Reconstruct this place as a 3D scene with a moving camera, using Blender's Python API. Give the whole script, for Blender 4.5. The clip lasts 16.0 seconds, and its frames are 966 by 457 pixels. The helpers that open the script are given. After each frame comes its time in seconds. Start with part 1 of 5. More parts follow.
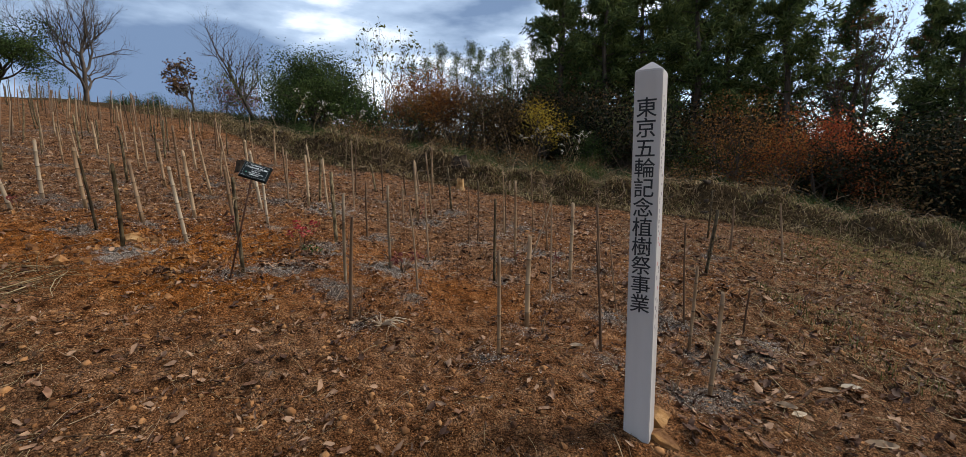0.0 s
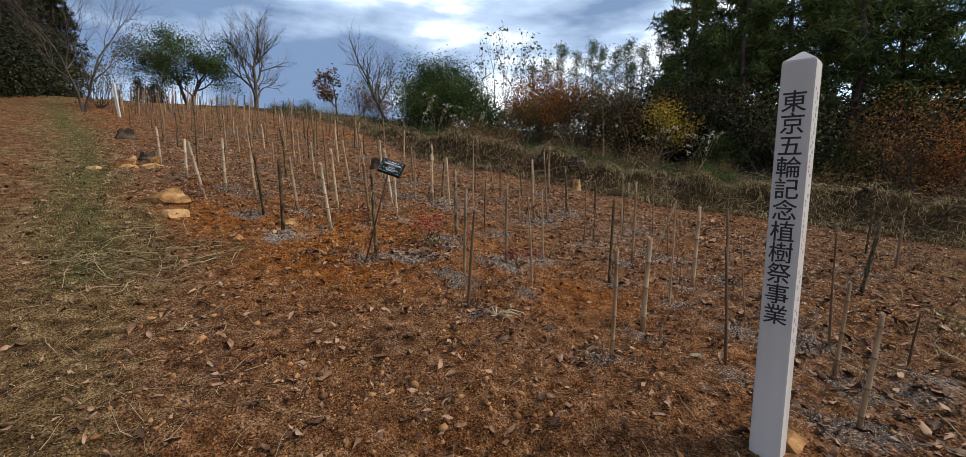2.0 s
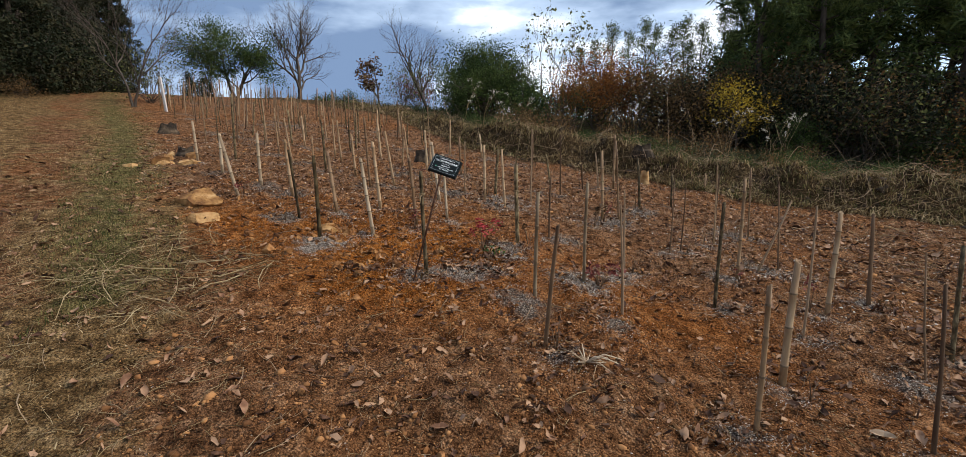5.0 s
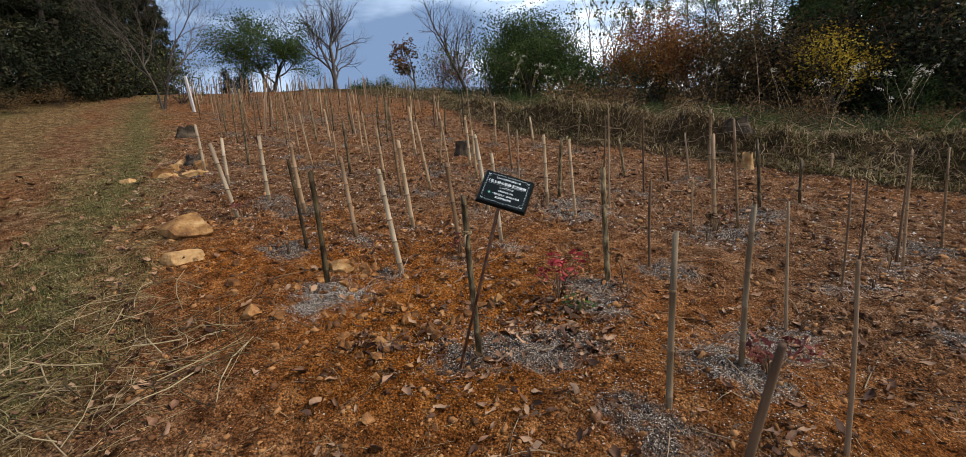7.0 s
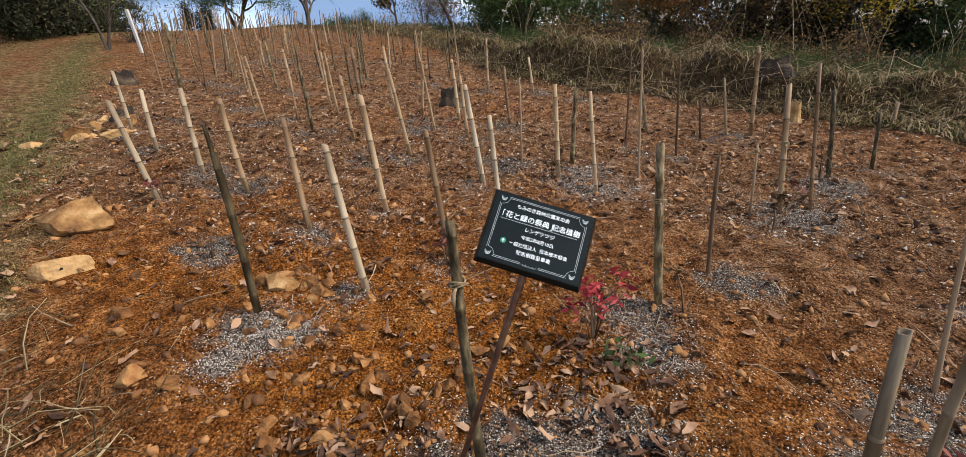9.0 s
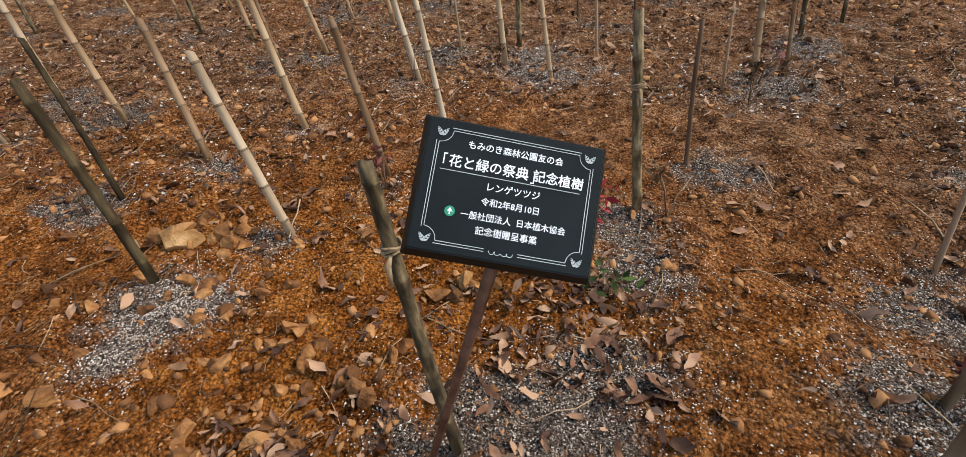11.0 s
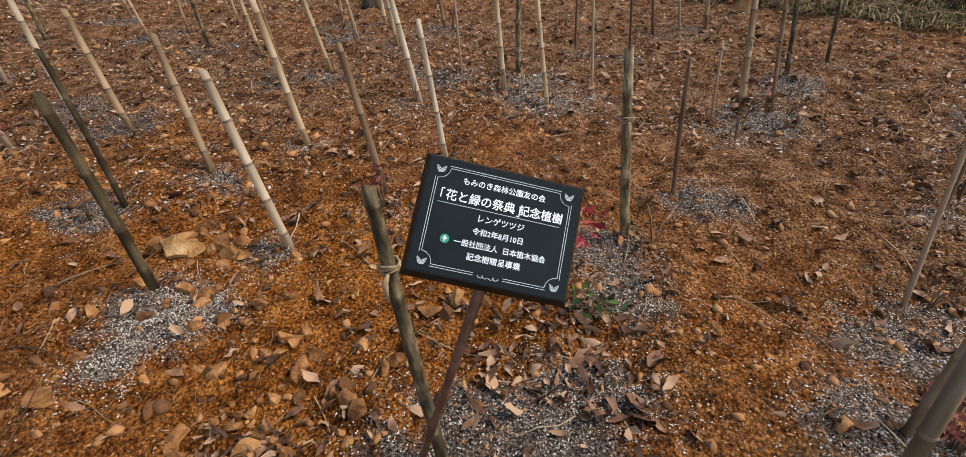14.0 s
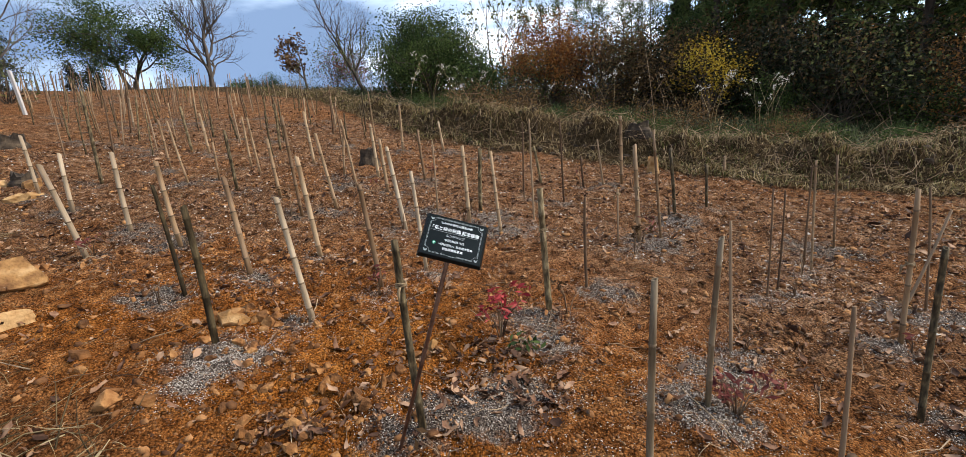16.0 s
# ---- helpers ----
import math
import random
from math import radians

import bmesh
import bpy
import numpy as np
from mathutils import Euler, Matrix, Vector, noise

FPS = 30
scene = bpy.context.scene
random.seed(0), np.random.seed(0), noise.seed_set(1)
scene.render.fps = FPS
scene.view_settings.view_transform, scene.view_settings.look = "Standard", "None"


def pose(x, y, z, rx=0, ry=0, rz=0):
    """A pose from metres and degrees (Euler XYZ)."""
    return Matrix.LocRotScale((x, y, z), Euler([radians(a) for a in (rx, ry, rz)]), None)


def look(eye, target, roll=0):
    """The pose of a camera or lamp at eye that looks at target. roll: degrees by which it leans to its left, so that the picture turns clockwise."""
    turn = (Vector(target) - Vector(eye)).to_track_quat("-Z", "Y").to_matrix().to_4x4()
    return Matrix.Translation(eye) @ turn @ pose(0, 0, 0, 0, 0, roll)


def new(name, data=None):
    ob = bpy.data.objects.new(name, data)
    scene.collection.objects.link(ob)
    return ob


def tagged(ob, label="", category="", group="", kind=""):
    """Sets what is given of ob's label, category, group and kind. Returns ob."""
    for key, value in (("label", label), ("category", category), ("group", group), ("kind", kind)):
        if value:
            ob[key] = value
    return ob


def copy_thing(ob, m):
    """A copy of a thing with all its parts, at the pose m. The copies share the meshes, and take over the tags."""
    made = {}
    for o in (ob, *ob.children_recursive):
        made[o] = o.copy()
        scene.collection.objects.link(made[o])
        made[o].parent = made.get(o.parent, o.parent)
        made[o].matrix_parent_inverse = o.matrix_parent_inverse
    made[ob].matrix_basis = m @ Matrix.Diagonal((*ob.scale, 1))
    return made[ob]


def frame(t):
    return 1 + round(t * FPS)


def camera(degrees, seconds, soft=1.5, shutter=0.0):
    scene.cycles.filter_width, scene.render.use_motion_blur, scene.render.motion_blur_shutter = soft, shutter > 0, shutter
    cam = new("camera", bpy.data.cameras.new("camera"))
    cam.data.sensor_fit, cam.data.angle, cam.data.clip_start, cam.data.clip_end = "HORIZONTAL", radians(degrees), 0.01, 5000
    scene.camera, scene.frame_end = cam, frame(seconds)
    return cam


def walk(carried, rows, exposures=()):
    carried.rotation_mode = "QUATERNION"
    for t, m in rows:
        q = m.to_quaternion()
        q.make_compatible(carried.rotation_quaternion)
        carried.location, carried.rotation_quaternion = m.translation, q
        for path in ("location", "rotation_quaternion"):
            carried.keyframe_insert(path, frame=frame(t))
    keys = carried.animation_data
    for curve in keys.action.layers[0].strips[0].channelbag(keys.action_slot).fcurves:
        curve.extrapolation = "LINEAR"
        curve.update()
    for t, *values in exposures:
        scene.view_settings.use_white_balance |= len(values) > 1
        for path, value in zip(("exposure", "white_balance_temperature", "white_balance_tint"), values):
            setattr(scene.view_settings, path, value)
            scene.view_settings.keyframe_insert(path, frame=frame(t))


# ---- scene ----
cam = camera(92.6, 16.0, soft=0.75)
PATH = [
    (0, (0.245, 1.561, 1.955), (0.167, 3.547, 1.737), -0.1),
    (0.5, (0.235, 1.558, 1.944), (0.031, 3.535, 1.724), -0.0),
    (1, (0.245, 1.535, 1.924), (-0.157, 3.48, 1.692), 1.1),
    (1.5, (0.232, 1.5, 1.929), (-0.302, 3.414, 1.696), 1.0),
    (2, (0.216, 1.48, 1.929), (-0.336, 3.39, 1.712), 1.1),
    (2.5, (0.216, 1.489, 1.915), (-0.37, 3.389, 1.7), 1.3),
    (3, (0.208, 1.505, 1.915), (-0.398, 3.398, 1.699), 1.2),
    (3.5, (0.157, 1.569, 1.915), (-0.454, 3.46, 1.688), 1.1),
    (3.7, (0.106, 1.611, 1.916), (-0.499, 3.503, 1.69), 1.2),
    (5.8, (-0.498, 2.673, 2.062), (-1.305, 4.479, 1.767), -0.6),
    (6, (-0.566, 2.8, 2.069), (-1.393, 4.597, 1.772), -0.9),
    (6.5, (-0.726, 3.105, 2.146), (-1.615, 4.867, 1.819), -1.6),
    (7, (-0.921, 3.413, 2.19), (-1.805, 5.172, 1.838), -2.8),
    (7.5, (-1.069, 3.709, 2.212), (-1.956, 5.457, 1.812), -3.2),
    (8, (-1.178, 3.954, 2.256), (-2.077, 5.68, 1.792), -3.3),
    (8.5, (-1.32, 4.15, 2.278), (-2.195, 5.872, 1.76), -3.3),
    (9, (-1.394, 4.312, 2.291), (-2.224, 6.032, 1.699), -3.3),
    (9.5, (-1.423, 4.443, 2.287), (-2.227, 6.149, 1.622), -3.5),
    (10, (-1.518, 4.585, 2.255), (-2.217, 6.276, 1.447), -6.0),
    (10.2, (-1.526, 4.632, 2.249), (-2.182, 6.308, 1.377), -7.5),
    (12.5, (-1.561, 4.708, 2.228), (-2.115, 6.293, 1.141), -6.9),
    (13, (-1.541, 4.669, 2.259), (-2.143, 6.307, 1.283), -6.4),
    (13.5, (-1.53, 4.661, 2.264), (-2.117, 6.315, 1.305), -5.7),
    (14, (-1.515, 4.638, 2.281), (-2.106, 6.289, 1.32), -5.4),
    (14.5, (-1.486, 4.508, 2.301), (-1.986, 6.226, 1.407), -5.9),
    (15, (-1.394, 4.277, 2.31), (-1.767, 6.097, 1.569), -5.4),
    (15.5, (-1.271, 4.019, 2.308), (-1.751, 5.885, 1.769), -3.8),
    (16, (-1.208, 3.734, 2.319), (-1.704, 5.634, 1.938), -3.6),
]
walk(cam, [(t, look(eye, target, roll)) for t, eye, target, roll in PATH],
     [(0, 0.17), (1, 0.15), (2, 0.32), (3.5, 0.34), (7, 0.35), (8, 0.64), (9, 0.76), (12.5, 0.71), (14.5, 0.70), (16, 0.74)])

# ---- light: broken cloud, soft sun from behind the wood ----
SUN_ELEVATION, SUN_AZIMUTH = radians(46), radians(74)
world = bpy.data.worlds.new("cloudy_sky")
scene.world = world
world.use_nodes = True
wt = world.node_tree
wt.nodes.clear()


def wnode(kind, **inputs):
    n = wt.nodes.new(kind)
    for key, value in inputs.items():
        n.inputs[key.replace("_", " ")].default_value = value
    return n


w_out, w_mix = wnode("ShaderNodeOutputWorld"), wnode("ShaderNodeMixShader")
w_sky = wt.nodes.new("ShaderNodeTexSky")
w_sky.sky_type, w_sky.sun_disc = "NISHITA", False
w_sky.sun_elevation, w_sky.sun_rotation = SUN_ELEVATION, SUN_AZIMUTH
w_blue, w_cloud = wnode("ShaderNodeBackground", Strength=0.15), wnode("ShaderNodeBackground", Strength=1.15)
w_co, w_map = wnode("ShaderNodeTexCoord"), wnode("ShaderNodeMapping")
w_map.inputs["Scale"].default_value = (1.0, 1.0, 3.2)
w_map.inputs["Location"].default_value = (0.35, 0.1, 0.0)
w_noise = wnode("ShaderNodeTexNoise", Scale=1.9, Detail=7.0, Roughness=0.5)
w_xyz, w_rise, w_sum = wnode("ShaderNodeSeparateXYZ"), wnode("ShaderNodeMapRange"), wnode("ShaderNodeMath")
w_rise.inputs["From Min"].default_value, w_rise.inputs["From Max"].default_value = 0.05, 0.55
w_rise.inputs["To Min"].default_value, w_rise.inputs["To Max"].default_value = -0.126, 0.12
w_side = wnode("ShaderNodeMath")
w_side.operation = "MULTIPLY_ADD"
w_side.inputs[1].default_value, w_side.inputs[2].default_value = -0.15, -0.045
w_all = wnode("ShaderNodeMath")
w_tone = wnode("ShaderNodeValToRGB")
w_tone.color_ramp.elements[0].position, w_tone.color_ramp.elements[0].color = 0.41, (1.12, 1.17, 1.22, 1)
w_tone.color_ramp.elements[1].position, w_tone.color_ramp.elements[1].color = 0.57, (0.16, 0.24, 0.39, 1)
mid = w_tone.color_ramp.elements.new(0.48)
mid.color = (0.42, 0.54, 0.72, 1)
w_cover = wnode("ShaderNodeValToRGB")
w_cover.color_ramp.elements[0].position, w_cover.color_ramp.elements[1].position = 0.34, 0.42
for a, b in ((w_co.outputs["Generated"], w_map.inputs["Vector"]), (w_map.outputs["Vector"], w_noise.inputs["Vector"]),
             (w_co.outputs["Generated"], w_xyz.inputs[0]), (w_xyz.outputs["Z"], w_rise.inputs["Value"]),
             (w_noise.outputs["Fac"], w_sum.inputs[0]), (w_rise.outputs["Result"], w_sum.inputs[1]),
             (w_xyz.outputs["X"], w_side.inputs[0]), (w_sum.outputs[0], w_all.inputs[0]), (w_side.outputs[0], w_all.inputs[1]),
             (w_all.outputs[0], w_tone.inputs["Fac"]), (w_all.outputs[0], w_cover.inputs["Fac"]),
             (w_tone.outputs["Color"], w_cloud.inputs["Color"]), (w_sky.outputs["Color"], w_blue.inputs["Color"]),
             (w_cover.outputs["Color"], w_mix.inputs["Fac"]), (w_blue.outputs["Background"], w_mix.inputs[1]),
             (w_cloud.outputs["Background"], w_mix.inputs[2]), (w_mix.outputs["Shader"], w_out.inputs["Surface"])):
    wt.links.new(a, b)
sun = new("sun", bpy.data.lights.new("sun", "SUN"))
sun.data.energy, sun.data.angle, sun.data.color = 3.0, radians(20), (1.0, 0.94, 0.85)
sun.matrix_world = look((60 * math.sin(SUN_AZIMUTH), 60 * math.cos(SUN_AZIMUTH), 60 * math.tan(SUN_ELEVATION)), (0, 0, 0))


# ---- materials ----
def material(name, stops, scale=8.0, detail=6.0, rough=0.9, bump=0.3, bump_scale=40.0, vary="", spread=0.25, metal=0.0, stretch=(1, 1, 1), translucent=0.0, bump_distance=0.01):
    """Colour stops over a two-scale noise; vary: 'object' or 'island' shifts brightness piece by piece."""
    m = bpy.data.materials.new(name)
    m.use_nodes = True
    nt = m.node_tree
    bsdf = nt.nodes["Principled BSDF"]
    co, mp = nt.nodes.new("ShaderNodeTexCoord"), nt.nodes.new("ShaderNodeMapping")
    mp.inputs["Scale"].default_value = stretch
    n1, n2 = nt.nodes.new("ShaderNodeTexNoise"), nt.nodes.new("ShaderNodeTexNoise")
    n1.inputs["Scale"].default_value, n1.inputs["Detail"].default_value = scale, detail
    n2.inputs["Scale"].default_value, n2.inputs["Detail"].default_value = bump_scale, 4.0
    ramp = nt.nodes.new("ShaderNodeValToRGB")
    ramp.color_ramp.elements[0].position, ramp.color_ramp.elements[-1].position = 0.3, 0.7
    ramp.color_ramp.elements[0].color, ramp.color_ramp.elements[-1].color = (*stops[0], 1), (*stops[-1], 1)
    for i, c in enumerate(stops[1:-1], 1):
        ramp.color_ramp.elements.new(0.3 + 0.4 * i / (len(stops) - 1)).color = (*c, 1)
    bm_ = nt.nodes.new("ShaderNodeBump")
    bm_.inputs["Strength"].default_value, bm_.inputs["Distance"].default_value = bump, bump_distance
    lk = nt.links.new
    lk(co.outputs["Object"], mp.inputs["Vector"])
    lk(mp.outputs["Vector"], n1.inputs["Vector"])
    lk(mp.outputs["Vector"], n2.inputs["Vector"])
    fac = n1.outputs["Fac"]
    if vary:
        src = nt.nodes.new("ShaderNodeObjectInfo").outputs["Random"] if vary == "object" else nt.nodes.new("ShaderNodeNewGeometry").outputs["Random Per Island"]
        mix = nt.nodes.new("ShaderNodeMath")
        mix.operation = "MULTIPLY_ADD"
        mix.inputs[1].default_value = spread * 2
        add = nt.nodes.new("ShaderNodeMath")
        add.operation = "SUBTRACT"
        add.inputs[1].default_value = spread
        lk(src, mix.inputs[0])
        lk(n1.outputs["Fac"], mix.inputs[2])
        lk(mix.outputs[0], add.inputs[0])
        fac = add.outputs[0]
    lk(fac, ramp.inputs["Fac"])
    lk(ramp.outputs["Color"], bsdf.inputs["Base Color"])
    lk(n2.outputs["Fac"], bm_.inputs["Height"])
    lk(bm_.outputs["Normal"], bsdf.inputs["Normal"])
    bsdf.inputs["Roughness"].default_value, bsdf.inputs["Metallic"].default_value = rough, metal
    bsdf.inputs["Specular IOR Level"].default_value = 0.25
    if translucent:
        tr, ms = nt.nodes.new("ShaderNodeBsdfTranslucent"), nt.nodes.new("ShaderNodeMixShader")
        ms.inputs["Fac"].default_value = translucent
        lk(ramp.outputs["Color"], tr.inputs["Color"])
        lk(bsdf.outputs["BSDF"], ms.inputs[1])
        lk(tr.outputs["BSDF"], ms.inputs[2])
        lk(ms.outputs["Shader"], nt.nodes["Material Output"].inputs["Surface"])
    return m


PALE = material("weathered_pale_bamboo", [(0.20, 0.135, 0.08), (0.36, 0.265, 0.17), (0.47, 0.37, 0.255)], 14, vary="object", spread=0.15, rough=0.6, stretch=(1, 1, 0.15))
TAN = material("tan_bamboo", [(0.15, 0.085, 0.042), (0.29, 0.18, 0.095), (0.40, 0.28, 0.165)], 15, vary="object", spread=0.2, rough=0.6, stretch=(1, 1, 0.15))
BROWNCANE = material("brown_bamboo", [(0.065, 0.042, 0.022), (0.155, 0.105, 0.06), (0.27, 0.20, 0.125)], 18, vary="object", spread=0.12, rough=0.7, stretch=(1, 1, 0.15), bump=0.5)
DARK = material("dark_mossy_bamboo", [(0.028, 0.020, 0.010), (0.095, 0.066, 0.032), (0.24, 0.175, 0.09)], 55, vary="object", spread=0.10, rough=0.8, stretch=(1, 1, 0.35), bump=0.9)
BLACKENED = material("blackened_bamboo", [(0.014, 0.010, 0.006), (0.040, 0.028, 0.015), (0.12, 0.085, 0.042)], 22, vary="object", spread=0.08, rough=0.95, bump=0.7, bump_scale=60, stretch=(1, 1, 0.3))
BLACKENED.node_tree.nodes["Principled BSDF"].inputs["Specular IOR Level"].default_value = 0.08
JOINT = material("dark_bamboo_joint", [(0.09, 0.058, 0.033), (0.21, 0.145, 0.088)], 40, vary="object")
BROWN = material("brown_wood_stick", [(0.08, 0.045, 0.025), (0.19, 0.115, 0.065), (0.30, 0.20, 0.12)], 9, vary="object", spread=0.25, stretch=(1, 1, 0.2), bump=0.5)
TWINE = material("hemp_twine", [(0.17, 0.11, 0.06), (0.32, 0.23, 0.13)], 60)
WHITE = material("white_painted_wood", [(0.40, 0.355, 0.325), (0.47, 0.425, 0.395), (0.53, 0.49, 0.46)], 5, rough=0.55, bump=0.15, bump_scale=25, stretch=(1, 1, 0.12))
WHITE.node_tree.nodes["Principled BSDF"].inputs["Specular IOR Level"].default_value = 0.15
INK = material("black_lettering_paint", [(0.012, 0.012, 0.014), (0.025, 0.025, 0.028)], 30, rough=0.6)
FAINT = material("faded_grey_lettering", [(0.16, 0.14, 0.15), (0.30, 0.27, 0.28)], 30, rough=0.7)
REDINK = material("faded_red_lettering", [(0.40, 0.16, 0.15), (0.5, 0.25, 0.24)], 30, rough=0.7)
PLATE = material("black_acrylic_plate", [(0.004, 0.006, 0.006), (0.007, 0.010, 0.010)], 20, rough=0.28, bump=0.03)
PLATE.node_tree.nodes["Principled BSDF"].inputs["Specular IOR Level"].default_value = 0.16
LETTER = material("white_engraved_lettering", [(0.72, 0.74, 0.74), (0.82, 0.83, 0.83)], 40, rough=0.5)
SILVER = material("silver_border_line", [(0.34, 0.37, 0.36), (0.45, 0.48, 0.47)], 40, rough=0.45)
EMBLEM = material("green_emblem", [(0.02, 0.20, 0.11), (0.03, 0.27, 0.15)], 40, rough=0.5)
ROD = material("rusty_brown_rod", [(0.07, 0.032, 0.02), (0.13, 0.065, 0.04), (0.18, 0.1, 0.07)], 25, rough=0.6, metal=0.3)
ROCK = material("ochre_sandstone", [(0.14, 0.060, 0.020), (0.30, 0.15, 0.050), (0.46, 0.275, 0.12)], 9, vary="object", spread=0.2, bump=0.9, bump_scale=26, bump_distance=0.02)
STONE = material("clay_coated_stone", [(0.10, 0.040, 0.012), (0.23, 0.096, 0.029), (0.36, 0.175, 0.062)], 14, vary="object", spread=0.2, bump=0.9, bump_scale=40, bump_distance=0.015)
CLOD = material("clay_clod", [(0.07, 0.028, 0.010), (0.20, 0.085, 0.028), (0.37, 0.175, 0.065)], 6, vary="island", spread=0.24, bump=0.6, bump_scale=60)
GRAIN = material("pumice_grains", [(0.055, 0.040, 0.031), (0.165, 0.125, 0.098), (0.48, 0.415, 0.35)], 30, vary="island", spread=0.5)
LEAF = material("fallen_leaves", [(0.055, 0.024, 0.012), (0.18, 0.084, 0.043), (0.34, 0.20, 0.115)], 14, vary="island", spread=0.32, rough=0.75)
PALESTRAW = material("pale_straw", [(0.26, 0.17, 0.10), (0.46, 0.34, 0.22), (0.60, 0.48, 0.34)], 14, vary="object", spread=0.2)
TWIG = material("dry_twigs", [(0.07, 0.04, 0.022), (0.20, 0.125, 0.07), (0.36, 0.25, 0.15)], 10, vary="island", spread=0.3)
STRAW = material("dry_grass", [(0.07, 0.045, 0.018), (0.23, 0.155, 0.07), (0.44, 0.33, 0.18)], 4, vary="island", spread=0.3, translucent=0.2)
GRASS = material("green_grass", [(0.045, 0.055, 0.013), (0.12, 0.125, 0.035), (0.25, 0.21, 0.08)], 3, vary="island", spread=0.28, translucent=0.25)
SEDGE = material("grey_green_bamboo_grass", [(0.014, 0.022, 0.008), (0.042, 0.058, 0.020), (0.13, 0.135, 0.06)], 3, vary="island", spread=0.3, translucent=0.2)
PLUME = material("white_grass_plumes", [(0.42, 0.36, 0.28), (0.66, 0.6, 0.52)], 20, vary="island", translucent=0.4)
BARK = material("grey_brown_bark", [(0.03, 0.022, 0.016), (0.07, 0.052, 0.04), (0.12, 0.095, 0.075)], 6, bump=0.8, bump_scale=25, stretch=(1, 1, 0.3))
STUMPWOOD = material("dark_rotten_stump", [(0.015, 0.011, 0.008), (0.05, 0.034, 0.022), (0.11, 0.075, 0.045)], 9, bump=0.9)


def foliage(name, a, b, c, translucent=0.3):
    m = material(name, [a, b, c], 1.2, vary="island", spread=0.17, rough=0.75, bump=0.0, translucent=translucent)
    m.node_tree.nodes["Principled BSDF"].inputs["Specular IOR Level"].default_value = 0.1
    return m


PINE = foliage("pine_needles", (0.028, 0.042, 0.014), (0.070, 0.098, 0.030), (0.16, 0.185, 0.055), 0.28)
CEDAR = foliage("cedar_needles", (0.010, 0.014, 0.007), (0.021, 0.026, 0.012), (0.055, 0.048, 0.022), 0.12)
GREEN = foliage("evergreen_leaves", (0.021, 0.036, 0.012), (0.052, 0.081, 0.023), (0.111, 0.143, 0.039))
OLIVE = foliage("olive_leaves", (0.042, 0.049, 0.017), (0.098, 0.105, 0.035), (0.182, 0.182, 0.063))
ORANGE = foliage("orange_autumn_leaves", (0.120, 0.036, 0.012), (0.288, 0.102, 0.026), (0.45, 0.22, 0.06), 0.5)
RUST_ORANGE = foliage("dull_orange_leaves", (0.06, 0.025, 0.011), (0.22, 0.10, 0.03), (0.36, 0.19, 0.055), 0.5)
TAWNY = foliage("tawny_brown_leaves", (0.05, 0.032, 0.015), (0.14, 0.082, 0.034), (0.27, 0.165, 0.07))
RUST = foliage("rust_brown_leaves", (0.035, 0.022, 0.012), (0.095, 0.052, 0.024), (0.19, 0.105, 0.045))
YELLOW = foliage("yellow_autumn_leaves", (0.20, 0.12, 0.012), (0.40, 0.26, 0.025), (0.52, 0.38, 0.05))
RED = foliage("red_autumn_leaves", (0.20, 0.04, 0.016), (0.40, 0.09, 0.032), (0.50, 0.18, 0.06), 0.5)
PINKRED = foliage("dull_red_leaves", (0.09, 0.025, 0.025), (0.20, 0.06, 0.05), (0.30, 0.11, 0.08))
CRIMSON = foliage("crimson_azalea_leaves", (0.18, 0.015, 0.022), (0.40, 0.055, 0.058), (0.55, 0.13, 0.11))


